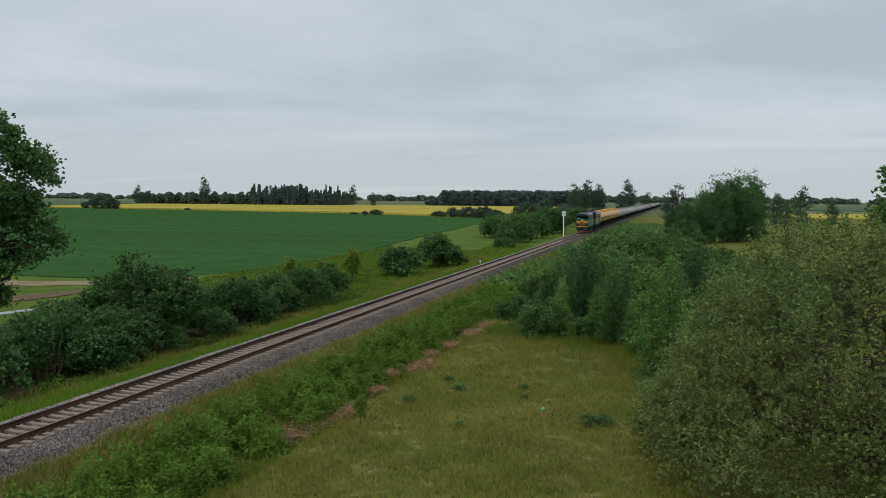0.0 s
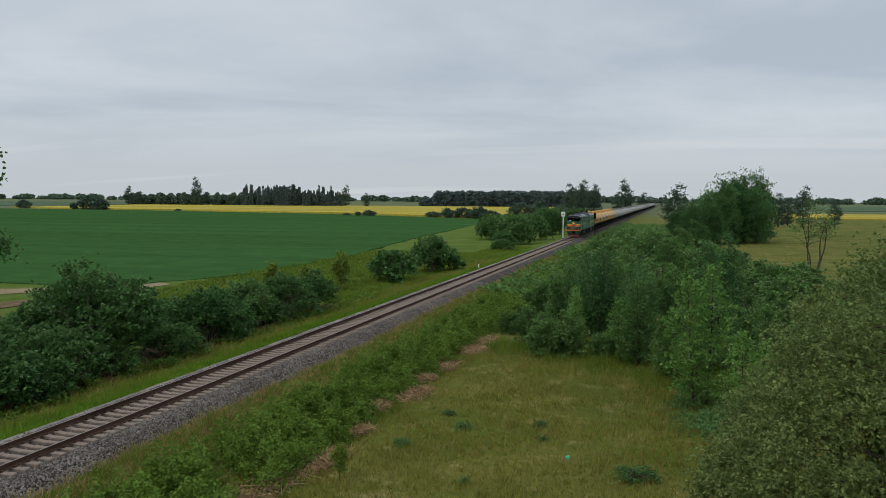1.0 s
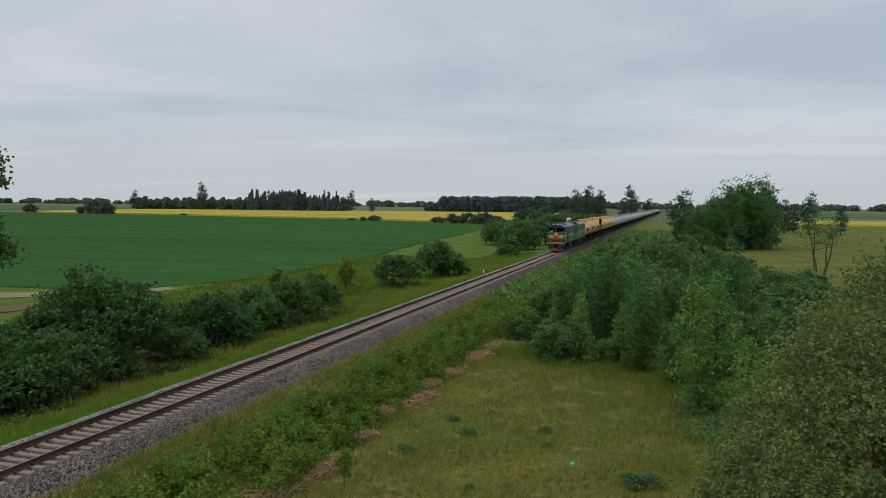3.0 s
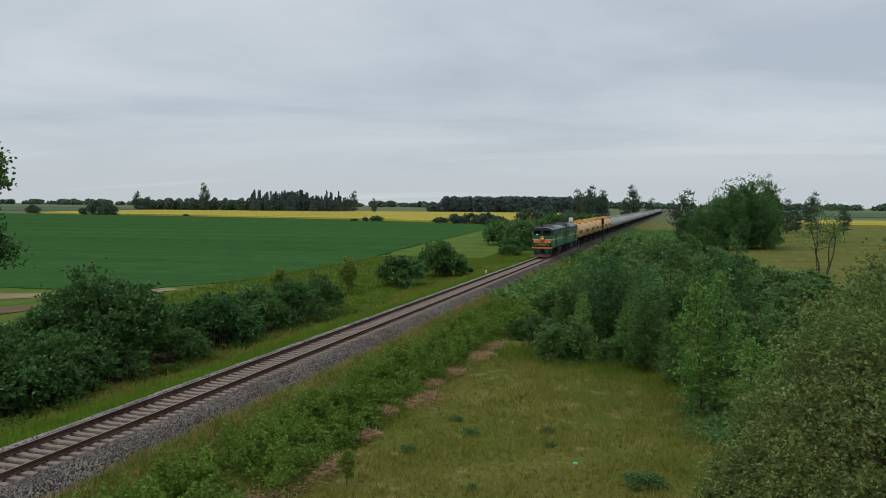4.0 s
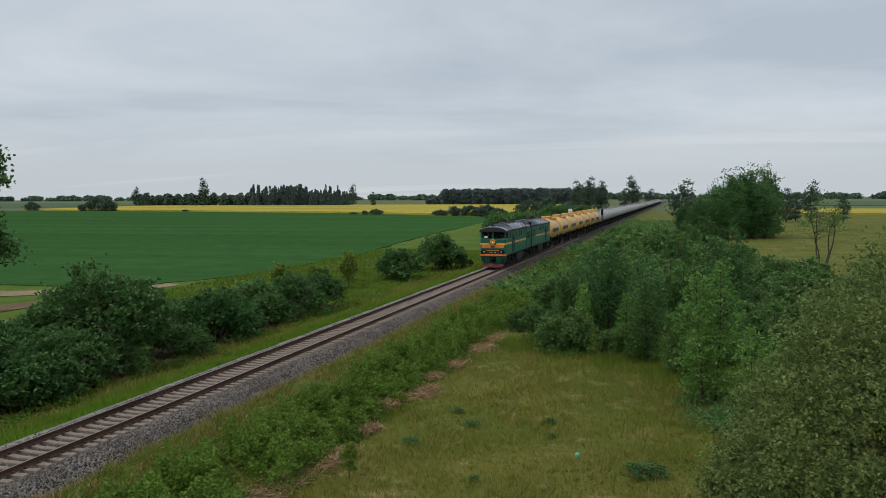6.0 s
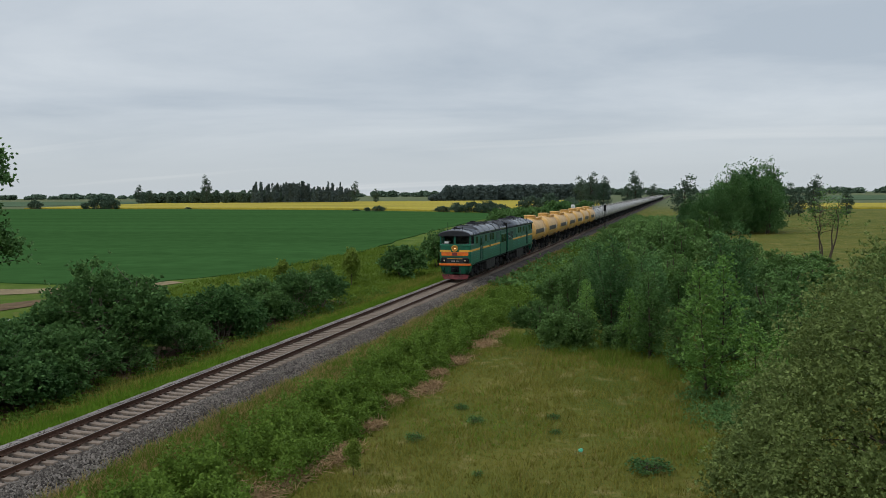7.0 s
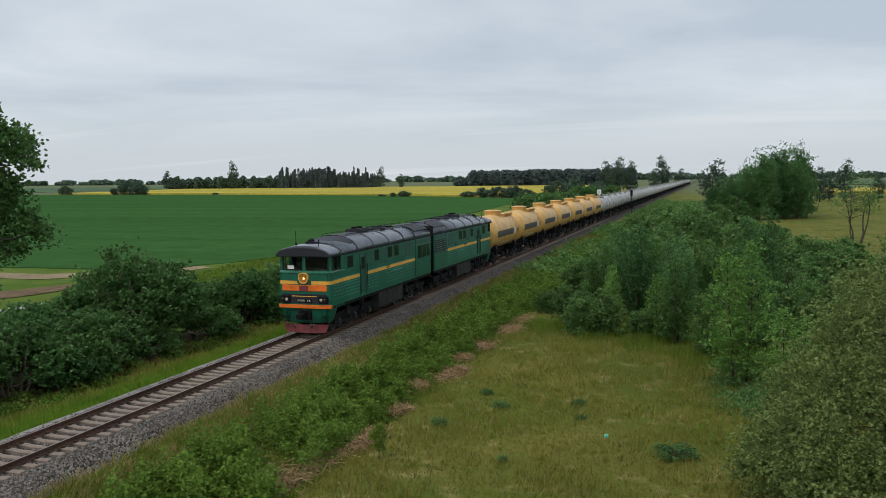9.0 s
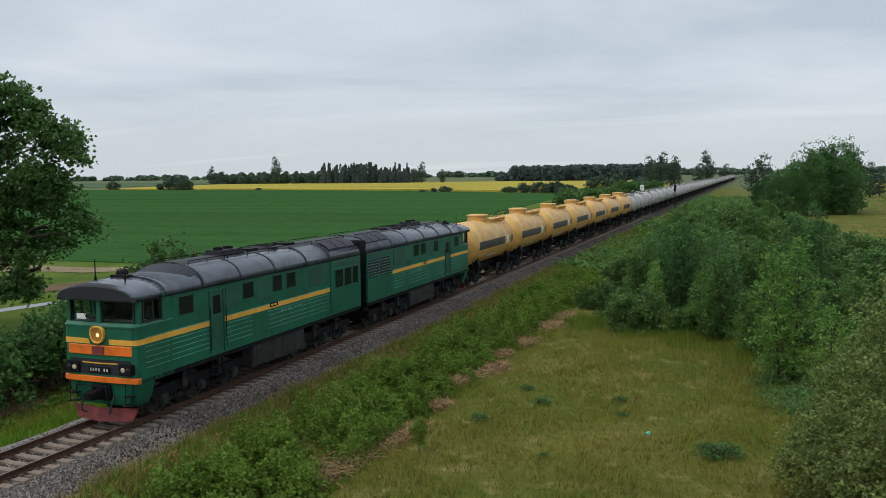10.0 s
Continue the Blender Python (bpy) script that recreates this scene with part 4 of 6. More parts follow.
far_wood("horizon_wood", 84, [(-2600 + i * 22 + rnd.uniform(-9, 9), 2500 + rnd.uniform(-60, 200), rnd.uniform(10, 19), rnd.uniform(14, 26)) for i in range(240)], 160, LEAF_HAZY_FAR, 4.0, "thin belt of woods along the horizon")


# ---- track ----
def build_track():
    track = tagged(hollow("railway_track", TRACK_X, 0, 0), "single broad-gauge track with rusty rails on concrete sleepers", "railway track", kind="structure")
    half = [(0.036, 0.0), (0.037, -0.03), (0.030, -0.042), (0.010, -0.052), (0.009, -0.14), (0.030, -0.155), (0.075, -0.168), (0.075, -0.18)]
    outline = half + [(-x, z) for x, z in half[::-1]]
    for side in (-0.795, 0.795):
        bm = rings(bmesh.new(), [[(side + x, y, z) for x, z in outline] for y in (-60, 40, 200, 800, 3200)])
        rail = part("rail", bm, RAIL, track)
        head = part("running_surface", boxes((side - 0.026, side + 0.026, -60, 3200, 0.0005, 0.004)), RAILHEAD, rail, "worn brighter running surface")
    # one concrete sleeper: lower and narrower in the middle, sloping top
    bm = bmesh.new()
    loops = []
    for x, top, w in ((-1.35, -0.20, 0.105), (-1.33, -0.185, 0.115), (-0.95, -0.182, 0.12), (-0.6, -0.185, 0.115), (-0.35, -0.215, 0.115), (0.35, -0.215, 0.115), (0.6, -0.185, 0.115), (0.95, -0.182, 0.12), (1.33, -0.185, 0.115), (1.35, -0.20, 0.12)):
        loops.append([(x, -w, -0.38), (x, -w, top - 0.02), (x, -w + 0.02, top), (x, w - 0.02, top), (x, w, top - 0.02), (x, w, -0.38)])
    rings(bm, loops)
    first = part("sleeper", bm, CONCRETE, track)
    first.location = (0, 8.0, 0)
    rnd = random.Random(1)
    for i in range(1, 300):
        q = new("sleeper", first.data)
        q.parent = track
        q.location = (rnd.uniform(-0.02, 0.02), 8.0 + 0.543 * i + rnd.uniform(-0.02, 0.02), rnd.uniform(-0.012, 0.006))
        q.rotation_euler = (0, 0, rnd.uniform(-0.012, 0.012))
    n, y0 = 900, 8.0 + 0.543 * 300
    base = np.array([(-1.35, -0.13, -0.19), (1.35, -0.13, -0.19), (1.35, 0.13, -0.19), (-1.35, 0.13, -0.19)])
    far = np.repeat(base[None], n, 0)
    far[:, :, 1] += (y0 + 0.543 * np.arange(n))[:, None]
    rest = new("far_sleepers", mesh_from("far_sleepers", far, 4, CONCRETE))
    rest.parent = track
    tagged(rest, kind="stuff")
    # rail clips on the nearest sleepers
    rows = []
    for i in range(90):
        for sx in (-0.795, 0.795):
            for k in (-1, 1):
                x, y = sx + k * 0.10, 8.0 + 0.543 * i
                rows.append((x - 0.035, x + 0.035, y - 0.05, y + 0.05, -0.185, -0.125))
    clips = part("rail_clips", boxes(*rows), RAIL, track)
    tagged(clips, kind="stuff")

    # ballast: a bed with shoulders, and loose stones on it
    ys = np.concatenate([np.arange(-40, 140, 1.0), np.geomspace(140, 3200, 40)])
    prof = [(-3.0, -0.95), (-2.45, -0.66), (-1.85, -0.30), (-1.5, -0.27), (-1.0, -0.295), (-0.4, -0.30), (0.4, -0.30), (1.0, -0.295), (1.5, -0.275), (1.95, -0.36), (2.5, -0.60), (3.0, -0.9)]
    rng = np.random.default_rng(6)
    v = np.array([[(x + rng.normal() * 0.03 * (abs(x) > 1.7), y, z + rng.normal() * 0.012) for x, z in prof] for y in ys])
    nx, ny = len(prof), len(ys)
    i = (np.arange(ny - 1)[:, None] * nx + np.arange(nx - 1)).ravel()
    bed = new("ballast_bed", indexed_mesh("ballast_bed", v.reshape(-1, 3), np.stack([i, i + 1, i + nx + 1, i + nx], 1), BALLAST))
    bed.location = (TRACK_X, 0, 0)
    tagged(bed, "grey crushed-stone ballast bed with sloping shoulders", "ballast", kind="structure")
    crest = new("ballast_crest", indexed_mesh("ballast_crest", np.array([[(x + rng.normal() * 0.02, y, z + rng.normal() * 0.008) for x, z in ((-2.16, -0.47), (-2.0, -0.33), (-1.84, -0.262), (-1.66, -0.255), (-1.58, -0.275))] for y in ys]).reshape(-1, 3),
                                                np.array([(r * 5 + k, r * 5 + k + 1, r * 5 + k + 6, r * 5 + k + 5) for r in range(len(ys) - 1) for k in range(4)]), PALE_GRAVEL))
    crest.location = (TRACK_X, 0, 0)
    tagged(crest, "pale dusty gravel along the crest of the ballast", "gravel strip", kind="structure")
    n = 34000
    y = 9 + 75 * rng.uniform(0, 1, n) ** 1.6
    x = np.where(rng.uniform(size=n) < 0.72, rng.uniform(0.9, 2.75, n), rng.uniform(-2.3, 0.9, n))
    z = np.interp(x, [p[0] for p in prof], [p[1] for p in prof])
    r = rng.uniform(0.025, 0.06, n)
    u = rng.normal(size=(n, 3, 3))
    q, _ = np.linalg.qr(u)
    q *= (r[:, None] * rng.uniform(0.7, 1.3, (n, 3)))[:, :, None]
    c = np.stack([x, y, z + r * 0.3], 1)
    a, b, d = q[:, 0], q[:, 1], q[:, 2]
    tri = []
    for s in (1, -1):
        for e, f in ((a, b), (b, -a), (-a, -b), (-b, a)):
            tri.append(np.stack([c + e, c + f, c + s * d] if s > 0 else [c + f, c + e, c - d], 1))
    stones = new("ballast_stones", mesh_from("ballast_stones", np.stack(tri, 1).reshape(-1, 3, 3), 3, STONE))
    stones.location = (TRACK_X, 0, 0)
    tagged(stones, "loose grey crushed stones", "ballast stones", kind="stuff")


build_track()


# ---- grass and weeds ----
def blades(name, seed, n, area, height, mat, label, category, width=0.012, per=3, lean=0.35, keep=None):
    """Tufts of grass: narrow triangles from the ground, over a stretch (x0, x1, y0, y1)."""
    rng = np.random.default_rng(seed)
    x, y = rng.uniform(area[0], area[1], n), area[2] + (area[3] - area[2]) * rng.uniform(0, 1, n) ** 1.25
    if keep is not None:
        k = keep(x, y)
        x, y = x[k], y[k]
        n = len(x)
    patch = 0.65 + 0.5 * np.sin(x * 0.9 + np.sin(y * 0.7) * 1.7) * np.sin(y * 0.55 + 0.8 * np.sin(x * 0.6)) * 0.6 + rng.uniform(-0.2, 0.3, n)
    foot = np.stack([x, y, ground_z(x, y) - 0.02], 1)
    out = []
    for _ in range(per):
        a = rng.uniform(0, 2 * math.pi, n)
        side = np.stack([np.cos(a), np.sin(a), 0 * a], 1) * (width * rng.uniform(0.7, 1.6, n))[:, None]
        f = foot + np.stack([rng.normal(size=n), rng.normal(size=n), 0 * a], 1) * 0.06
        h = height * np.clip(patch, 0.25, 1.5) * rng.uniform(0.5, 1.25, n)
        tip = f + np.stack([rng.normal(size=n) * lean * h, rng.normal(size=n) * lean * h, h], 1)
        out.append(np.stack([f - side, f + side, tip], 1))
    return tagged(new(name, mesh_from(name, np.concatenate(out), 3, mat)), label, category, kind="stuff")


def weeds(name, seed, n, clumps, area, height, leaf, mat, label, spread_=0.35, keep=None):
    """Leafy weeds in uneven clumps over a stretch of ground."""
    rng = np.random.default_rng(seed)
    cx, cy = rng.uniform(area[0], area[1], clumps), area[2] + (area[3] - area[2]) * rng.uniform(0, 1, clumps) ** 1.3
    if keep is not None:
        k = keep(cx, cy)
        cx, cy = cx[k], cy[k]
        clumps = len(cx)
    hh = height * rng.uniform(0.3, 1.25, clumps)
    own = rng.integers(0, clumps, n)
    off = rng.normal(size=(n, 2)) * spread_
    x, y = cx[own] + off[:, 0], cy[own] + off[:, 1]
    dome = np.exp(-(off ** 2).sum(1) / (2 * (spread_ * 1.1) ** 2))
    z = ground_z(x, y) + hh[own] * dome * rng.uniform(0.35, 1.05, n) + 0.03
    return tagged(new(name, mesh_from(name, rosettes(rng, np.stack([x, y, z], 1), np.stack([off[:, 0] / spread_, off[:, 1] / spread_, 0.5 + 0 * z], 1) * 0.6, leaf * 1.7, 3, 0.36, 0.25), 4, mat)), label, "weeds", kind="stuff")


def in_meadow(x, y):
    return (x > -12.4) & (y < 54 + 0 * x) & ~((x > 1.0) & (y < 30) & (x > 3.5))


blades("meadow_grass", 91, 52000, (-13.2, 9.5, 13, 60), 0.30, GRASS_MEADOW, "olive and straw-coloured rough meadow grass", "grass", 0.013, 3, 0.45, in_meadow)
blades("meadow_grass_green", 92, 13000, (-12.6, 9.5, 13, 60), 0.24, GRASS_FRESH, "greener tufts in the rough meadow", "grass", 0.014, 3, 0.5,
       lambda x, y: in_meadow(x, y) & (np.sin(x * 0.7 + 1.5 * np.sin(y * 0.21)) + np.sin(y * 0.4) > 0.3))
blades("seed_head_grass", 106, 3600, (-12.4, 8.0, 14, 56), 0.55, GRASS_DRY, "pale dry seed stalks in the meadow", "grass", 0.008, 2, 0.3, in_meadow)
blades("thicket_edge_grass", 107, 9000, (-11.5, 4.0, 39, 58), 0.75, GRASS_MARGIN, "tall soft grass along the edge of the thicket", "grass", 0.012, 3, 0.4,
       lambda x, y: (y > 52.5 - 0.9 * (x + 9) * (x > -9) + np.sin(x * 2.1)) & (y < 57))
blades("trackside_grass", 93, 52000, (-26.0, -22.3, 12, 150), 0.34, GRASS_FRESH, "bright fresh green grass strip beside the ballast", "grass", 0.018, 3, 0.4)
blades("shrub_edge_grass", 94, 12000, (-28.5, -24.6, 12, 130), 0.45, GRASS_MEADOW, "rough brownish grass under the bushes", "grass", 0.016, 3, 0.4)
blades("dry_trackside_grass", 95, 14000, (-17.7, -15.7, 9, 130), 0.32, GRASS_DRY, "dry straw-coloured grass along the ballast", "grass", 0.014, 3, 0.5)
blades("slope_grass", 96, 34000, (-17.4, -12.0, 9, 160), 0.42, GRASS_MARGIN, "long green grass on the embankment slope", "grass", 0.015, 3, 0.5)
blades("verge_grass", 108, 16000, (-34, -26.5, 66, 170), 0.4, GRASS_MARGIN, "fresh green grass round the single bushes", "grass", 0.026, 3, 0.5)
blades("field_margin_grass", 97, 22000, (-52, -33, 56, 150), 0.5, GRASS_MARGIN, "light green grass between field and bushes", "grass", 0.03, 3, 0.5)
weeds("nettle_bank", 98, 76000, 560, (-15.6, -12.7, 12, 76), 1.1, 0.062, LEAF_WEED, "dense bank of fresh green nettles and weeds on the slope", 0.27)
weeds("far_slope_weeds", 99, 16000, 500, (-15.0, -11.0, 64, 190), 0.8, 0.10, LEAF_WEED, "green weeds on the far slope", 0.5)
weeds("ditch_side_weeds", 100, 4200, 160, (-29.4, -26.6, 22, 80), 0.55, 0.08, LEAF_WEED, "weeds along the foot of the bushes", 0.4)
weeds("willow_foot_weeds", 101, 5000, 150, (0.5, 4.5, 36, 47), 0.5, 0.06, LEAF_SHRUB, "weeds along the foot of the thicket", 0.4)


def stalks(name, seed, n, spots, length, label):
    """Heaps of dry broken stalks lying at some spots (x, y, radius)."""
    rng = np.random.default_rng(seed)
    own = rng.integers(0, len(spots), n)
    s = np.array(spots)[own]
    x, y = s[:, 0] + rng.normal(size=n) * s[:, 2] * 0.55, s[:, 1] + rng.normal(size=n) * s[:, 2]
    p = np.stack([x, y, ground_z(x, y) + rng.uniform(0.02, 0.28, n)], 1)
    dvec = rng.normal(size=(n, 3)) * np.array([1, 1, 0.45])
    dvec /= np.linalg.norm(dvec, axis=1, keepdims=True)
    side = np.cross(dvec, rng.normal(size=(n, 3)))
    side *= 0.010 / (np.linalg.norm(side, axis=1, keepdims=True) + 1e-9)
    L = (length * rng.uniform(0.4, 1.2, n))[:, None] / 2
    return tagged(new(name, mesh_from(name, np.stack([p - dvec * L - side, p - dvec * L + side, p + dvec * L + side, p + dvec * L - side], 1), 4, STRAW)), label, "dry stalks", kind="stuff")


weeds("scrub_growth", 103, 16000, 1300, (-16.5, -1.0, 80, 330), 1.1, 0.2, LEAF_THICKET, "low green scrub between the track and the trees", 0.8)
weeds("rough_growth", 104, 14000, 1500, (6.0, 60.0, 48, 260), 0.3, 0.06, GRASS_MEADOW, "rough olive growth on the open grassland", 0.9)
stalks("dry_stalk_heaps", 102, 7600, [(-12.3, 28.9, 0.75), (-12.1, 29.4, 0.5), (-12.1, 39.9, 0.75), (-12.0, 40.4, 0.5), (-12.9, 37.3, 0.5), (-12.3, 33.2, 0.3), (-12.7, 26.7, 0.6), (-12.6, 48.4, 0.7), (-12.2, 47.0, 0.4), (-12.1, 53.4, 0.8), (-12.2, 57.0, 0.8), (-13.0, 24.2, 0.7), (-12.5, 44.0, 0.35)], 0.6,
       "heaps of brown broken stalks along the ditch")

# single weed tufts in the meadow
tuft = place(plant("weed_tuft", 111, [(0, 0, 0.10, 0.30, 0.30, 0.13)], 900, 40, 0.09, 0.027, LEAF_SHRUB, 0.3, 0.012, "dark green weed tuft in the meadow", "weed", 12, 5, 0.15, group="weed tufts", woody="wood"), -8.3, 34.8)
for x, y, turn, size in ((-10.0, 31.6, 40, 1.05), (-5.2, 36.2, 70, 0.8), (-4.8, 34.0, 130, 0.6), (-12.0, 29.8, 10, 0.8), (-6.6, 28.0, 200, 0.6), (-9.4, 36.8, 310, 0.8)):
    again(tuft, x, y, turn, size)
again(tuft, -1.0, 30.3, 15, 2.2, 0.6, "broad dark green clump of weeds in the meadow")


def build_bag():
    rng = random.Random(9)
    bm = bmesh.new()
    bmesh.ops.create_icosphere(bm, subdivisions=3, radius=0.085)
    for v in bm.verts:
        k = noise.noise(v.co * 22) * 0.35 + noise.noise(v.co * 50) * 0.15
        v.co *= 1 + k
        v.co.z = max(v.co.z * 0.9, -0.07)
    ob = tagged(part("plastic_bag", bm, TEAL), "crumpled turquoise plastic bag lying in the grass", "plastic bag")
    ob.location = (-3.5, 31.5, float(ground_z(-3.5, 31.5)) + 0.16)


build_bag()


# ---- posts beside the track ----
def build_signal(x, y, turn):
    root = hollow("railway_signal", x, y, float(ground_z(x, y)), turn)
    part("post", lathe(bmesh.new(), [(-0.1, 0.10), (0.5, 0.09), (4.4, 0.065)], "z", 12), GRIME, root)
    part("foundation", bevelled(boxes((-0.3, 0.3, -0.3, 0.3, -0.2, 0.3)), 0.03), CONCRETE, root)
    head = part("signal_head", bevelled(boxes((-0.28, 0.28, -0.15, 0.0, 4.3, 5.7)), 0.08), BLACK, root, "black signal head with rounded backing board")
    for k, z in enumerate((5.35, 4.95, 4.6)):
        part("lens", lathe(bmesh.new(), [(-0.20, 0.10), (-0.16, 0.10)], "y", 14, (0, 0, z)), REDGLASS if k == 2 else DARKGLASS, head)
        part("hood", lathe(bmesh.new(), [(-0.42, 0.12), (-0.17, 0.13)], "y", 14, (0, 0, z + 0.03)), BLACK, head)
    bm = bmesh.new()
    for sx in (-0.2, 0.2):
        rod(bm, (sx, 0.35, 0), (sx, 0.12, 4.6), 0.02)
    for i in range(14):
        rod(bm, (-0.2, 0.35 - 0.23 * i / 14, 0.3 + 0.3 * i), (0.2, 0.35 - 0.23 * i / 14, 0.3 + 0.3 * i), 0.015)
    part("ladder", bm, BLACK, root)
    return tagged(root, "dark railway signal on a slim post beside the track", "railway signal")


def build_mast(x, y):
    root = hollow("white_mast", x, y, float(ground_z(x, y)))
    part("post", lathe(bmesh.new(), [(-0.1, 0.16), (0.3, 0.15), (5.2, 0.12)], "z", 12), WHITE, root)
    part("foundation", bevelled(boxes((-0.35, 0.35, -0.35, 0.35, -0.2, 0.25)), 0.03), CONCRETE, root)
    head = part("signal_head", bevelled(boxes((-0.45, 0.45, -0.1, 0.12, 5.1, 6.2)), 0.06), WHITE, root, "white painted signal board")
    part("lens", lathe(bmesh.new(), [(-0.16, 0.13), (-0.1, 0.13)], "y", 14, (0, 0, 5.65)), DARKGLASS, head)
    return tagged(root, "white painted signal mast beside the track", "signal mast")


def build_marker(x, y, h=0.9):
    root = hollow("marker_post", x, y, float(ground_z(x, y)))
    part("post", bevelled(boxes((-0.07, 0.07, -0.07, 0.07, -0.2, h)), 0.02), WHITE, root)
    part("cap", bevelled(boxes((-0.09, 0.09, -0.09, 0.09, h, h + 0.06)), 0.015), BLACK, root)
    return tagged(root, "short white marker post beside the track", "marker post")


build_signal(-17.0, 202.0, 0)
build_mast(-24.0, 199.0)
build_marker(-23.6, 107.0, 0.7)


# ---- train ----
def wheelset(parent, y, r, name="wheelset", sides=22):
    bm = bmesh.new()
    for s in (-1, 1):
        lathe(bm, [(s * 0.735, r * 0.25), (s * 0.735, r + 0.03), (s * 0.765, r + 0.03), (s * 0.77, r), (s * 0.87, r - 0.01), (s * 0.87, r * 0.86), (s * 0.80, r * 0.80), (s * 0.80, r * 0.35), (s * 0.89, r * 0.3), (s * 0.89, r * 0.15)], "x", sides)
        for k in range(3):
            a = 2 * math.pi * k / 3
            box(bm, s * 0.80 - 0.012, s * 0.80 + 0.012, -0.05, 0.05, r * 0.35, r * 0.8, Matrix.Rotation(a, 4, "X"))
    lathe(bm, [(-0.95, 0.08), (0.95, 0.08)], "x", 10)
    ob = part(name, bm, STEEL, parent, "grimy steel wheels on an axle")
    ob.location = (0, y, r)
    return ob


def loco_bogie(root, yc, wheels):
    frame_rows = []
    for s in (-1, 1):
        x0, x1 = sorted((s * 1.0, s * 1.2))
        frame_rows += [(x0, x1, yc - 2.75, yc + 2.75, 0.66, 1.0)]
    for y in (-2.75, -1.05, 1.05, 2.6):
        frame_rows.append((-1.02, 1.02, yc + y - 0.1, yc + y + 0.1, 0.6, 0.92))
    ob = part("bogie", bevelled(boxes(*frame_rows), 0.03, 1), BLACK, root)
    for dy in (-2.1, 0, 2.1):
        wheels.append((wheelset(root, yc + dy, 0.525), 0.525))
        for s in (-1, 1):
            bm = bmesh.new()
            x0, x1 = sorted((s * 0.98, s * 1.30))
            box(bm, x0, x1, yc + dy - 0.2, yc + dy + 0.2, 0.34, 0.72)
            part("axle_box", bevelled(bm, 0.06), GRIME, ob)
            for k in (-0.42, 0.42):
                bm = bmesh.new()
                lathe(bm, [(0.45 + 0.05 * i, 0.10 if i % 2 else 0.075) for i in range(9)], "z", 10, (s * 1.12, yc + dy + k, 0))
                part("coil_spring", bm, BLACK, ob)
    for dy in (-1.45, 0.65, 1.45):
        part("traction_motor", bevelled(boxes((-0.66, 0.66, yc + dy - 0.42, yc + dy + 0.42, 0.22, 0.95)), 0.08, 1), BLACK, ob)
    for s in (-1, 1):
        x0, x1 = sorted((s * 1.17, s * 1.22))
        part("brake_rigging", boxes((x0, x1, yc - 2.6, yc + 2.6, 0.42, 0.50), *[(x0, x1, yc + k - 0.05, yc + k + 0.05, 0.5, 0.8) for k in (-1.5, -0.6, 0.6, 1.5)]), BLACK, ob)
    for dy in (-1.05, 1.05):
        for s in (-1, 1):
            bm = lathe(bmesh.new(), [(0.72, 0.11), (0.95, 0.11), (0.97, 0.08), (1.35, 0.08)], "z", 10, (s * 1.25, yc + dy, 0))
            part("damper", bm, GRIME, ob)
    return ob


def arch(y, half, z_eave, z_top, n=17, power=2.3):
    """A roof section across the body, from eave to eave."""
    pts = []
    for i in range(n):
        a = math.pi * (1 - i / (n - 1))
        c, s = math.cos(a), math.sin(a)
        pts.append((half * math.copysign(abs(c) ** (2 / power), c), y, z_eave + (z_top - z_eave) * abs(s) ** (2 / power)))
    return pts


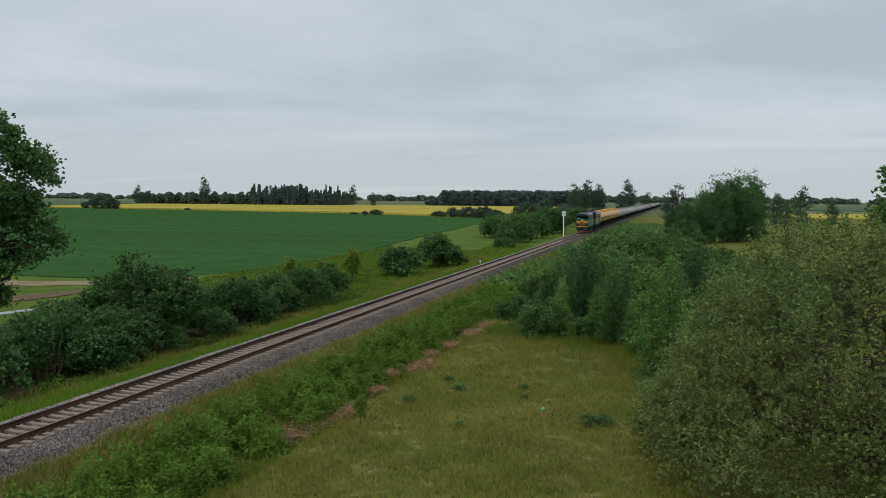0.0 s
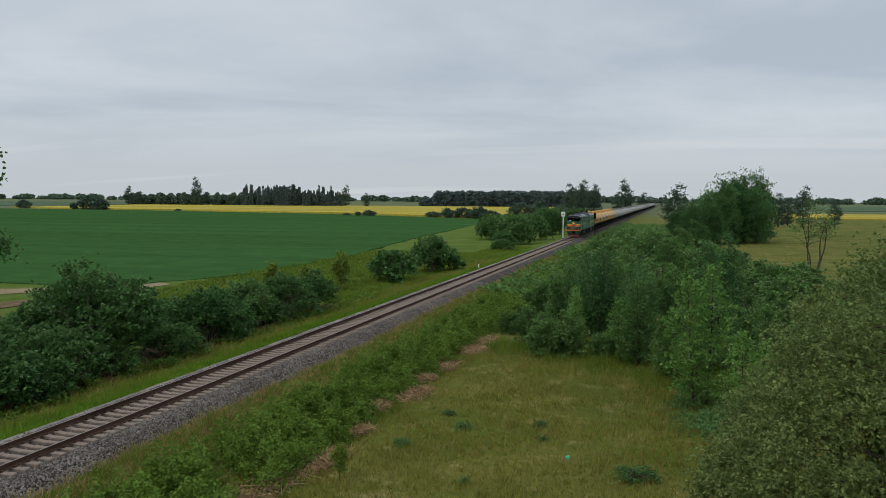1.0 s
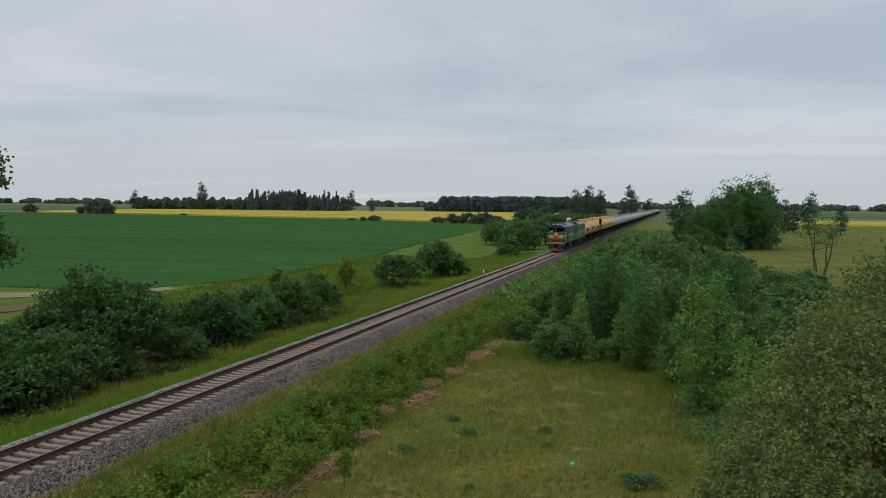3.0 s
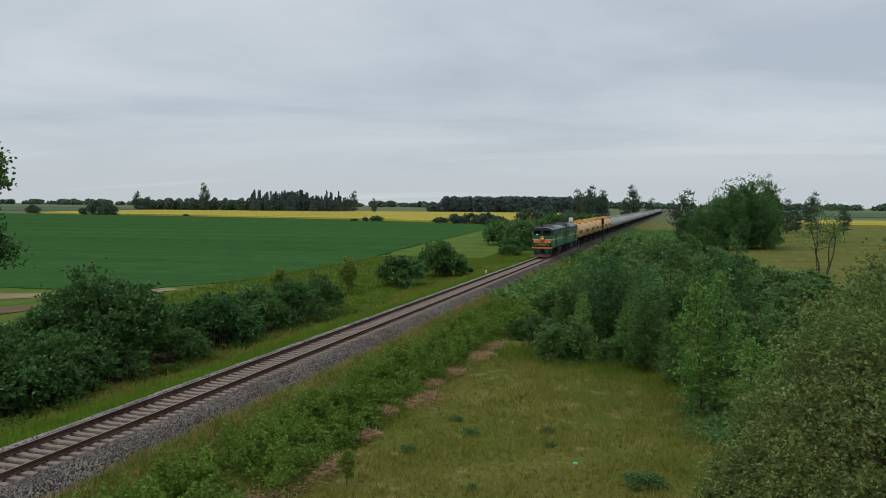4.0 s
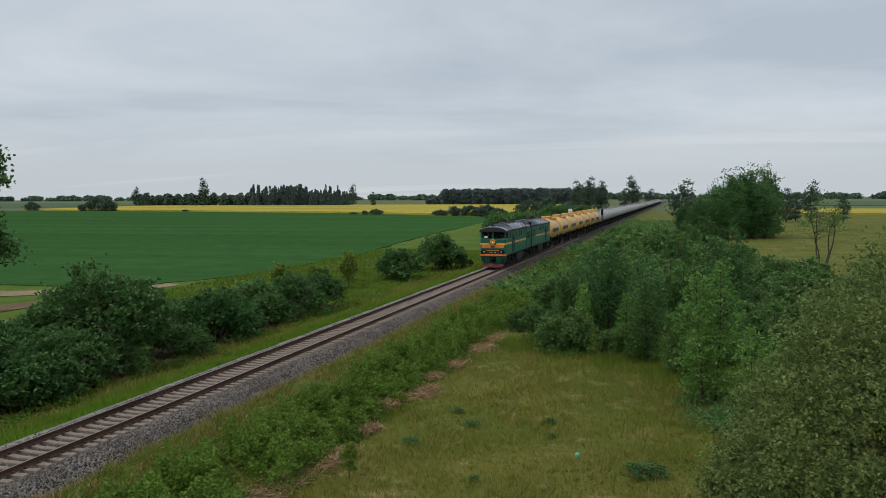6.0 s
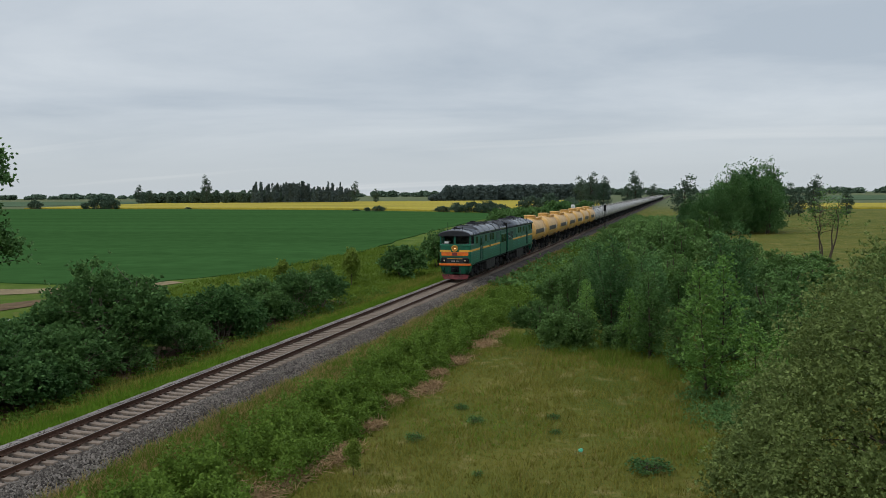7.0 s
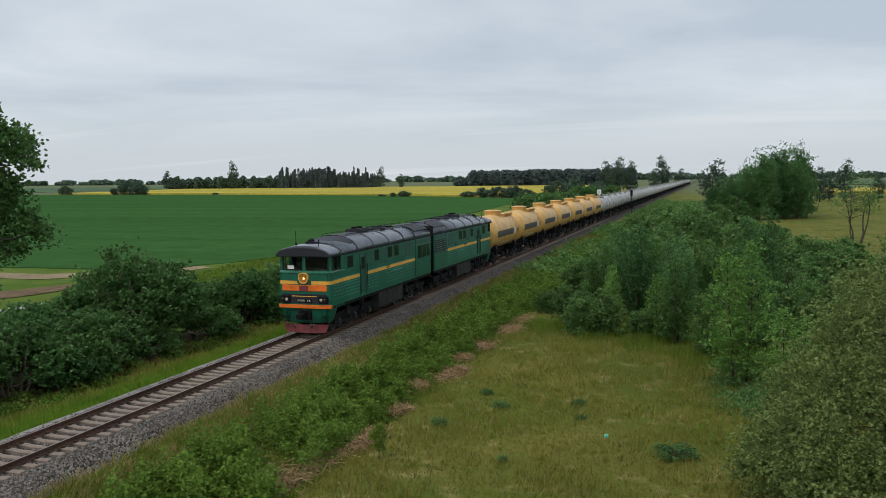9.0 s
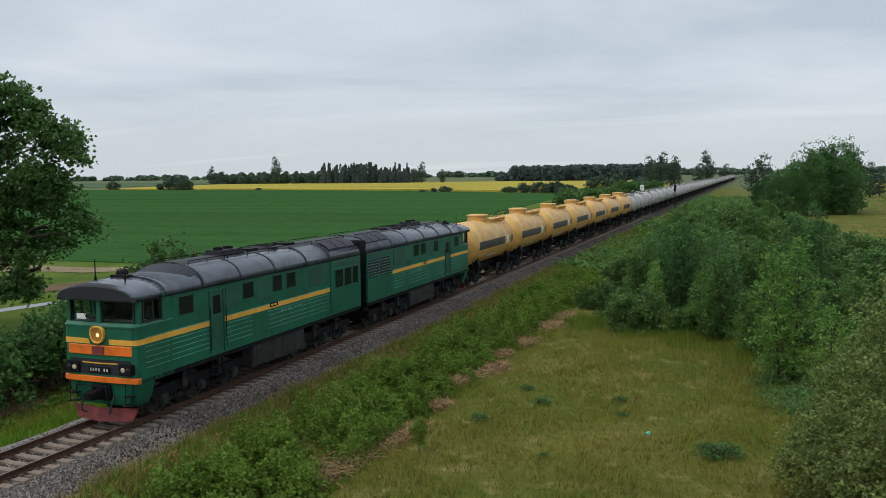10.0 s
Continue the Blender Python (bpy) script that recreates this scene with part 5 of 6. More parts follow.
def build_locomotive(headlight_on):
    """One section, nose at y = 0 and body reaching to y = 16.75; rail tops at z = 0."""
    root = new("diesel_locomotive")
    W, LEN = 1.475, 16.75
    wheels = []
    # side walls, rear wall and floor
    for s in (-1, 1):
        x0, x1 = sorted((s * W, s * (W - 0.06)))
        part("side_wall", boxes((x0, x1, 1.9, LEN, 1.52, 4.12)), GREEN, root)
        x0, x1 = sorted((s * 1.46, s * 1.515))
        part("gutter", boxes((x0, x1, 0.2, LEN, 4.075, 4.125)), BLACK, root)
    part("rear_wall", boxes((-W + 0.06, W - 0.06, LEN - 0.06, LEN, 1.52, 4.2)), GREEN, root)
    part("floor", boxes((-W, W, 0.25, LEN, 1.40, 1.52)), BLACK, root)
    part("cab_bulkhead", boxes((-W + 0.06, W - 0.06, 1.9, 1.96, 1.52, 4.3)), SEAT, root)
    # cab: low walls, pillars and a rounded nose
    bm = bmesh.new()
    plan = [(-W, 1.9), (-W, 0.22), (-W + 0.04, 0.12), (-W + 0.18, 0.05), (0, 0.0), (W - 0.18, 0.05), (W - 0.04, 0.12), (W, 0.22), (W, 1.9)]
    rings(bm, [[(x, y, z) for x, y in plan] for z in (1.40, 1.60, 2.9, 3.22)], closed=True)
    cab = part("cab", bm, GREEN, root)
    low = part("cab_sill", rings(bmesh.new(), [[(x * k, y + dy, z) for x, y in plan] for k, dy, z in ((1.012, -0.03, 3.22), (1.012, -0.03, 3.27), (0.985, 0.06, 3.36))]), GREEN, cab)
    posts = []
    for x, y in ((-W + 0.10, 0.30), (W - 0.10, 0.30), (0, 0.10), (-W + 0.05, 1.42), (W - 0.05, 1.42)):
        posts.append((x - 0.09, x + 0.09, y - 0.06, y + 0.10, 3.3, 4.25))
    for s in (-1, 1):
        x0, x1 = sorted((s * (W - 0.07), s * W))
        posts.append((x0, x1, 1.45, 1.9, 3.3, 4.2))
        posts.append((x0, x1, 0.35, 1.5, 4.06, 4.2))
    posts += [(-W + 0.1, W - 0.1, 0.16, 0.24, 4.10, 4.3)]
    for row in posts:
        part("window_pillar", bevelled(boxes(row), 0.015, 1), GREEN, cab)
    for s in (-1, 1):
        x0, x1 = sorted((s * 0.10, s * (W - 0.2)))
        y0 = 0.13
        bm = rings(bmesh.new(), [[(x0, y0 + (0.14 if s < 0 else 0.0), z), (x1, y0 + (0.0 if s < 0 else 0.14), z), (x1, y0 + 0.02 + (0.0 if s < 0 else 0.14), z), (x0, y0 + 0.02 + (0.14 if s < 0 else 0.0), z)] for z in (3.35, 4.12)])
        pane = part("windscreen", bm, GLASS, cab)
        pane.visible_shadow = False
        bm = bmesh.new()
        for za, zb, xa, xb in ((3.33, 3.37, x0 - 0.03, x1 + 0.03), (4.08, 4.12, x0 - 0.03, x1 + 0.03), (3.33, 4.12, x0 - 0.03, x0 + 0.02), (3.33, 4.12, x1 - 0.02, x1 + 0.03)):
            sh = lambda x: 0.10 * (abs(x) - 0.1) / (W - 0.3)
            rings(bm, [[(x, 0.09 + sh(x), za), (x, 0.13 + sh(x), za), (x, 0.13 + sh(x), zb), (x, 0.09 + sh(x), zb)] for x in (xa, xb)])
        part("windscreen_seal", bm, RUBBER, cab)
        bm = bmesh.new()
        rod(bm, (s * 0.75, 0.07, 4.1), (s * 0.55, 0.10, 3.5), 0.012)
        part("wiper", bm, BLACK, cab)
        xg = s * (W - 0.03)
        side = part("side_window", boxes((xg - 0.01, xg + 0.01, 0.45, 1.34, 3.4, 4.06)), GLASS, cab)
        side.visible_shadow = False
        bm = boxes((s * W - 0.02, s * W + 0.02, 0.40, 0.46, 3.36, 4.1), (s * W - 0.02, s * W + 0.02, 1.33, 1.39, 3.36, 4.1), (s * W - 0.02, s * W + 0.02, 0.46, 1.33, 4.06, 4.1), (s * W - 0.02, s * W + 0.02, 0.46, 1.33, 3.36, 3.4), (s * W - 0.02, s * W + 0.02, 0.88, 0.92, 3.4, 4.06))
        part("side_window_frame", bm, RUBBER, cab)
    part("driver_desk", bevelled(boxes((-1.3, 1.3, 0.45, 0.95, 3.0, 3.4), (-1.0, -0.6, 1.2, 1.6, 3.1, 3.75), (0.6, 1.0, 1.2, 1.6, 3.1, 3.75)), 0.04), SEAT, cab)
    part("paper_sheet", boxes((-1.0, -0.62, 0.17, 0.18, 3.44, 3.62)), WHITE, cab)

    # roof: a rounded cab roof with a visor and a higher ribbed main roof
    bm = rings(bmesh.new(), [arch(-0.10, 1.50, 4.20, 4.60), arch(0.0, 1.52, 4.16, 4.64), arch(0.9, 1.51, 4.12, 4.70), arch(1.9, 1.50, 4.1, 4.72)])
    cab_roof = smooth(part("cab_roof", bm, ROOFGREY, root, "glossy grey curved cab roof"))
    part("visor", rings(bmesh.new(), [arch(-0.14, 1.50, 4.14, 4.56), arch(-0.12, 1.53, 4.10, 4.61), arch(0.06, 1.535, 4.10, 4.66)]), ROOFDARK, root, "dark visor over the windscreens")
    bm = rings(bmesh.new(), [arch(1.9, 1.49, 4.1, 4.73), arch(3.3, 1.49, 4.1, 4.75), arch(3.62, 1.49, 4.1, 4.94), arch(10, 1.49, 4.1, 4.94), arch(LEN, 1.485, 4.1, 4.94)])
    roof = smooth(part("roof", bm, ROOFGREY, root, "grey weathered curved roof"))
    part("roof_crown", rings(bmesh.new(), [[(0.62 * math.cos(math.pi * (1 - i / 8)), y, 4.88 + 0.115 * math.sin(math.pi * i / 8)) for i in range(9)] for y in (3.7, LEN - 0.1)]), ROOFDARK, roof, "sooty black roof hatches")
    part("roof_step", rings(bmesh.new(), [arch(y, h, 4.1, t) for y, h, t in ((2.75, 1.10, 4.735), (2.80, 1.20, 4.76), (3.62, 1.497, 4.955), (3.66, 1.49, 4.95))]), ROOFDARK, roof)
    for y in (1.55, 3.7, 6.1, 8.6, 11.3, 13.5):
        bm = rings(bmesh.new(), [arch(y - 0.045, 1.51, 4.09, 4.97 if y > 3 else 4.74), arch(y + 0.045, 1.51, 4.09, 4.97 if y > 3 else 4.74)])
        part("roof_band", bm, ROOFDARK, roof)
    # roof fittings
    hood = part("exhaust_hood", bevelled(boxes((-0.42, 0.42, 6.5, 7.9, 4.95, 5.17), (-0.5, 0.5, 6.42, 7.98, 4.95, 5.03)), 0.05), ROOFDARK, roof)
    for y in (6.8, 7.5):
        part("exhaust_pipe", lathe(bmesh.new(), [(5.12, 0.2), (5.26, 0.2), (5.26, 0.16), (5.14, 0.15)], "z", 14, (0, y, 0)), BLACK, hood)
    for y in (8.45, 11.5):
        part("roof_hatch", bevelled(boxes((-0.38, 0.38, y, y + 0.75, 4.96, 5.06)), 0.03), BLACK, roof)
    bm = bmesh.new()
    lathe(bm, [(4.92, 0.62), (5.02, 0.62), (5.06, 0.5), (5.06, 0.2)], "z", 20, (0, 10.2, 0))
    part("fan_housing", bm, ROOFDARK, roof)
    part("fan_grille", boxes(*[(-0.5, 0.5, 9.8 + 0.16 * i, 9.84 + 0.16 * i, 5.06, 5.09) for i in range(6)]), BLACK, roof)
    for s in (-1, 1):
        bm = bmesh.new()
        for y0, y1 in ((3.9, 6.2), (6.4, 9.2), (9.4, 13.2), (13.6, 16.5)):
            rod(bm, (s * 0.72, y0, 5.02), (s * 0.72, y1, 5.02), 0.018)
            for k in range(3):
                y = y0 + (y1 - y0) * k / 2
                rod(bm, (s * 0.72, y, 4.84), (s * 0.72, y, 5.02), 0.015)
        part("roof_rail", bm, BLACK, roof)
        bm = bmesh.new()
        for k in (0, 1, 2):
            yy = 13.75 + k * 0.95
            rings(bm, [[(s * (0.70 + 0.62 * u), y, 4.90 - 0.30 * u ** 1.8 + h) for u in (0, 0.33, 0.66, 1)] + [(s * (0.70 + 0.62 * u), y, 4.86 - 0.30 * u ** 1.8 + h) for u in (1, 0.66, 0.33, 0)] for y, h in ((yy, 0.02), (yy + 0.85, 0.02))])
        part("shutter", bm, ROOFDARK, roof, "dark roof shutter panels")
    bm = lathe(bmesh.new(), [(0.55, 0.02), (0.56, 0.10), (0.9, 0.15), (0.92, 0.1)], "y", 14, (-0.35, 0.9, 4.80))
    part("horn", bm, BLACK, cab_roof)
    part("roof_lamp_base", boxes((-0.5, 0.2, 1.25, 1.55, 4.69, 4.78)), BLACK, cab_roof)
    bm = bmesh.new()
    rod(bm, (-0.9, 1.0, 4.5), (-0.9, 1.0, 5.35), 0.02)
    rod(bm, (-0.9, 1.0, 4.5), (-0.9, 1.0, 4.75), 0.05)
    part("antenna", bm, BLACK, cab_roof)
    bm = bmesh.new()
    rod(bm, (0.55, 0.75, 4.62), (0.55, 0.75, 4.95), 0.03)
    part("small_antenna", bm, BLACK, cab_roof)

    # bands and ribs
    bm = bmesh.new()
    rings(bm, [[(x * 1.004, y - 0.006, z) for x, y in plan[:4] + [(-0.42, 0.012)]] for z in (2.66, 2.84)], closed=False, caps=False)
    rings(bm, [[(x * 1.004, y - 0.006, z) for x, y in [(0.42, 0.012)] + plan[5:]] for z in (2.66, 2.84)], closed=False, caps=False)
    rings(bm, [[(-0.43, 0.004, 2.66), (-0.33, 0.0, 2.66)], [(-0.43, 0.004, 2.84), (-0.40, 0.002, 2.84)]], closed=False, caps=False)
    for s in (-1, 1):
        x0, x1 = sorted((s * (W - 0.001), s * (W + 0.007)))
        box(bm, x0, x1, 1.9, 4.02, 2.66, 2.84)
        box(bm, x0, x1, 4.92, 13.45, 2.66, 2.84)
    part("stripe", bm, STRIPE, root, "yellow stripe along the body")
    bm = bmesh.new()
    for s in (-1, 1):
        x0, x1 = sorted((s * W, s * (W + 0.012)))
        box(bm, x0, x1, 0.45, 4.0, 2.845, 2.875)
        box(bm, x0, x1, 4.92, 13.45, 2.845, 2.875)
        for z in (1.85, 2.03, 2.21, 2.39, 2.55):
            for y0, y1 in ((0.46, 1.7), (1.82, 3.95), (4.98, 6.8), (8.0, 11.2), (11.35, 13.4)):
                box(bm, x0, x1, y0, y1, z, z + 0.022)
    # ribs coloured lighter than the wall, as if catching light
    part("side_ribs", bm, RIBGREEN, root)
    bm = rings(bmesh.new(), [[(x * 0.93, y - 0.012 - 0.03 * k, z) for x, y in plan[2:7]] for k, z in ((0, 2.30), (1, 2.32), (1, 2.61), (0, 2.63))], closed=False, caps=False)
    part("orange_band", bm, ORANGE, root, "orange band across the nose")
    part("band_badge", boxes((-0.24, 0.24, -0.055, -0.02, 2.34, 2.60)), REDPAINT, root)
    bm = rings(bmesh.new(), [[(x * 1.03, y - 0.01 - 0.05 * k, z) for x, y in plan[1:8]] for k, z in ((0, 1.40), (1, 1.42), (1, 1.58), (0, 1.60))], closed=False, caps=False)
    part("red_bar", bm, ORANGE, root, "red-orange bar at the foot of the nose")
    # recess with marker lamps and a number plate of plain bars
    bm = rings(bmesh.new(), [[(x * 0.95, y - 0.008, z) for x, y in plan[2:7]] for z in (1.66, 2.16)], closed=False, caps=False)
    part("lamp_panel", bm, ROOFDARK, root, "dark recessed lamp panel")
    part("panel_trim", rings(bmesh.new(), [[(x * 0.55, y - 0.03, z) for x, y in plan[2:7]] for z in (2.02, 2.06)], closed=False, caps=False), STRIPE, root)
    for s in (-1, 1):
        rim = part("marker_lamp", bevelled(boxes((s * 1.08 - 0.27, s * 1.08 + 0.27, -0.06, 0.16, 1.68, 2.06)), 0.03), BLACK, root, "black box for two lamps")
        for k, lens in ((-0.11, DARKGLASS), (0.10, DULL_LENS)):
            part("marker_lens", lathe(bmesh.new(), [(0.0, 0.085), (-0.10, 0.08), (-0.115, 0.05)], "y", 14, (s * (1.08 - k), 0.03, 1.87)), lens, rim)
    plate = part("number_plate", boxes((-0.42, 0.42, -0.035, -0.01, 1.72, 1.92)), BLACK, root)
    for i in range(7):
        if i != 4:
            part("plate_bar", boxes((-0.36 + 0.11 * i, -0.30 + 0.11 * i, -0.04, -0.036, 1.77, 1.87)), TANKGREY, plate)
    # headlight in a shield-shaped housing
    shield = [(0.29 * math.copysign(abs(math.cos(a)) ** 0.75, math.cos(a)) * (1.0 - 0.12 * max(0, -math.sin(a))), 0.29 * (math.sin(a) if math.sin(a) < 0 else abs(math.sin(a)) ** 0.6)) for a in [2 * math.pi * k / 28 for k in range(28)]]
    bm = rings(bmesh.new(), [[(x * k, y, 2.98 + z * k) for x, z in shield] for y, k in ((0.08, 1.0), (-0.07, 1.0), (-0.10, 0.93), (-0.09, 0.80), (-0.05, 0.76))])
    rim = part("headlight", bm, STRIPE, root, "headlight in a yellow shield-shaped ring")
    part("reflector", rings(bmesh.new(), [[(x * k, y, 2.98 + z * k) for x, z in shield] for y, k in ((-0.052, 0.76), (-0.062, 0.70), (-0.056, 0.4))]), BOWL, rim, "amber reflector bowl")
    part("headlight_lens", smooth_lens(), LAMP if headlight_on else WHITE, rim)
    # skirt, coupler, plough
    bm = rings(bmesh.new(), [[(-w, 0.12 + b, z), (-w * 0.8, 0.02 + b, z), (w * 0.8, 0.02 + b, z), (w, 0.12 + b, z), (w, 0.9, z), (-w, 0.9, z)] for w, b, z in ((1.47, 0.05, 1.42), (1.32, 0.14, 0.9), (1.18, 0.2, 0.62))])
    part("skirt", bm, GREEN, root)
    part("coupler_pocket", bevelled(boxes((-0.36, 0.36, 0.0, 0.2, 0.80, 1.32), (-0.30, 0.30, -0.05, 0.02, 1.20, 1.30), (-0.32, -0.24, -0.08, 0.02, 0.82, 1.25), (0.24, 0.32, -0.08, 0.02, 0.82, 1.25)), 0.015, 1), BLACK, root)
    bm = bmesh.new()
    rod(bm, (-0.95, -0.02, 1.28), (0.3, -0.06, 1.28), 0.018)
    rod(bm, (-0.95, -0.02, 1.28), (-0.98, -0.06, 1.0), 0.018)
    rod(bm, (0.3, -0.06, 1.28), (0.12, -0.4, 1.16), 0.014)
    part("uncoupling_lever", bm, BLACK, root)
    for s in (-1, 1):
        bm = bmesh.new()
        for z in (0.70, 0.98):
            box(bm, s * 1.12 - 0.17, s * 1.12 + 0.17, -0.08, 0.16, z, z + 0.025)
        for x in (-0.15, 0.15):
            rod(bm, (s * 1.12 + x, 0.0, 0.70), (s * 1.12 + x, 0.06, 1.4), 0.014)
        part("shunter_step", bm, BLACK, root)
        for x, y, z in ((1.2, -0.06, 1.75), (1.36, 0.0, 2.85)):
            part("grab_iron", rod(bmesh.new(), (s * x, y, z), (s * x, y, z + 0.4), 0.012), RUBBER, root)
    part("coupler", bevelled(boxes((-0.14, 0.14, -0.36, 0.15, 0.93, 1.2)), 0.04), BLACK, root)
    bm = rings(bmesh.new(), [[(-0.20, y, z0), (0.18 * k, y, z0), (0.22 * k, y, z1), (-0.20, y, z1)] for y, k, z0, z1 in ((-0.58, 0.3, 0.94, 1.17), (-0.47, 0.85, 0.91, 1.2), (-0.34, 1.0, 0.90, 1.22))])
    bm = bevelled(bm, 0.025, 1)
    part("coupler_head", bm, BLACK, root)
    bm = bmesh.new()
    for s in (-1, 1):
        pts = [(s * 0.55, 0.02, 1.05), (s * 0.6, -0.2, 0.75), (s * 0.56, -0.25, 0.5), (s * 0.45, -0.15, 0.42)]
        for a, b in zip(pts, pts[1:]):
            rod(bm, a, b, 0.03)
    part("brake_hose", bm, RUBBER, root)
    bm = rings(bmesh.new(), [[(-w, 0.25 + b, z), (0, b - 0.05, z), (w, 0.25 + b, z), (w, 0.33 + b, z), (0, 0.03 + b, z), (-w, 0.33 + b, z)] for w, b, z in ((1.30, -0.05, 0.56), (1.12, -0.12, 0.14))])
    part("plough", bm, REDPAINT, root, "faded red snow plough")

    # doors, windows, grilles
    for s in (-1, 1):
        def slab(y0, y1, z0, z1, t=0.012):
            x0, x1 = sorted((s * (W - 0.004), s * (W + t)))
            return (x0, x1, y0, y1, z0, z1)
        door = part("door", boxes(slab(4.08, 4.86, 1.72, 3.86, 0.006)), DARKGREEN, root, "dark green side door")
        part("door_window", boxes(slab(4.24, 4.70, 3.05, 3.72, 0.012)), DARKGLASS, door)
        part("door_frame", boxes(slab(4.0, 4.07, 1.6, 3.92, 0.03), slab(4.87, 4.94, 1.6, 3.92, 0.03), slab(4.07, 4.87, 3.87, 3.93, 0.03)), DARKGREEN, door)
        bm = bmesh.new()
        for y in (3.98, 4.96):
            rod(bm, (s * (W + 0.07), y, 1.75), (s * (W + 0.07), y, 3.3), 0.018)
        part("handrail", bm, BLACK, root)
        for y0, y1, z0, z1 in ((2.28, 3.06, 3.32, 3.94), (6.22, 6.94, 3.34, 3.94), (8.42, 9.12, 3.34, 3.96), (9.52, 10.26, 3.34, 3.96)):
            fr = part("window_frame", bevelled(boxes(slab(y0 - 0.05, y1 + 0.05, z0 - 0.05, z1 + 0.05, 0.016)), 0.006, 1), DARKGREEN, root)
            part("window_pane", boxes(slab(y0, y1, z0, z1, 0.020)), DARKGLASS, fr)
        for y0, y1 in ((5.05, 5.95), (7.15, 8.2), (11.5, 13.3)):
            part("side_panel", bevelled(boxes(slab(y0, y1, 3.1, 3.95, 0.012)), 0.005, 1), DARKGREEN, root)
        bay = part("vent_bay", boxes(slab(13.5, LEN - 0.02, 1.58, 4.08, 0.035)), GREEN, root)
        if s > 0:
            for y0, y1 in ((13.95, 14.75), (14.95, 15.65), (15.85, 16.4)):
                fr = part("bay_window_frame", bevelled(boxes(slab(y0 - 0.06, y1 + 0.06, 2.72, 3.66, 0.05)), 0.008, 1), GREEN, bay)
                part("bay_window", boxes(slab(y0, y1, 2.78, 3.60, 0.056)), DARKGLASS, fr)
            part("bay_panel", bevelled(boxes(slab(13.62, LEN - 0.1, 3.72, 4.0, 0.045)), 0.006, 1), DARKGREEN, bay)
        else:
            for y0, y1 in ((13.75, 15.15), (15.25, 16.62)):
                gr = part("vent_grille", boxes(slab(y0, y1, 2.78, 3.70, 0.042)), RUBBER, bay, "dark vent with louvres")
                for i in range(6):
                    part("louvre", boxes(slab(y0, y1, 2.84 + 0.15 * i, 2.858 + 0.15 * i, 0.062)), RIBGREEN, gr)
            part("bay_panel", bevelled(boxes(slab(13.62, LEN - 0.1, 3.76, 4.04, 0.045)), 0.006, 1), DARKGREEN, bay)
        pl = part("side_plate", boxes(slab(8.15, 8.75, 2.72, 2.88, 0.02)), BLACK, root)
        part("plate_bar", boxes(slab(8.22, 8.40, 2.76, 2.84, 0.024)), STRIPE, pl)
        part("plate_bar", boxes(slab(8.46, 8.66, 2.76, 2.84, 0.024)), STRIPE, pl)
        for i in range(10):
            if i != 5:
                part("lettering_bar", boxes(slab(9.0 + 0.19 * i, 9.13 + 0.19 * i, 2.43, 2.49, 0.0145)), RIBGREEN, root)
        part("hatch", bevelled(boxes(slab(10.9, 11.35, 2.9, 3.2, 0.022)), 0.006, 1), DARKGREEN, root)
        bm = bmesh.new()
        for z in (0.75, 1.05, 1.35):
            x0, x1 = sorted((s * 1.28, s * 1.48))
            box(bm, x0, x1, 4.2, 4.75, z, z + 0.03)
        for y in (4.18, 4.75):
            x0, x1 = sorted((s * 1.40, s * 1.44))
            box(bm, x0, x1, y, y + 0.03, 0.75, 1.5)
        part("step", bm, BLACK, root)
        x0, x1 = sorted((s * 0.9, s * 1.45))
        box_ = part("battery_box", bevelled(boxes((x0, x1, 6.85, 11.0, 0.48, 1.42)), 0.05), GRIME, root, "grimy grey fuel tank and battery box")
        for y in (7.1, 8.1, 9.1, 10.1):
            x2, x3 = sorted((s * 1.45, s * 1.462))
            part("box_panel", boxes((x2, x3, y, y + 0.85, 0.6, 1.3)), GRIME, box_)
        x0, x1 = sorted((s * 1.3, s * 1.47))
        part("sole_bar", boxes((x0, x1, 0.9, LEN - 0.05, 1.36, 1.5)), BLACK, root)
    part("fuel_tank", boxes((-0.9, 0.9, 6.9, 10.95, 0.5, 1.4)), BLACK, root)
    loco_bogie(root, 3.75, wheels)
    loco_bogie(root, 13.3, wheels)
    # gangway at the rear end and rear coupler
    bm = rings(bmesh.new(), [[(-0.62 * k, y, 1.55), (0.62 * k, y, 1.55), (0.62 * k, y, 3.75), (-0.62 * k, y, 3.75)] for y, k in ((LEN, 1), (LEN + 0.08, 0.9), (LEN + 0.16, 1), (LEN + 0.24, 0.9), (LEN + 0.32, 1), (LEN + 0.385, 0.95))])
    part("gangway_bellows", bm, RUBBER, root)
    part("end_shroud", boxes((-W + 0.04, W - 0.04, LEN, LEN + 0.05, 1.45, 4.75)), BLACK, root)
    part("rear_coupler", boxes((-0.14, 0.14, LEN - 0.2, LEN + 0.385, 0.9, 1.2)), BLACK, root)
    tagged(root, "dark green diesel locomotive section with yellow and orange bands", "locomotive", "locomotive sections")
    return root, wheels


def smooth_lens():
    return lathe(bmesh.new(), [(-0.03, 0.07), (-0.07, 0.06), (-0.09, 0.02)], "y", 16, (0.03, 0, 2.97))


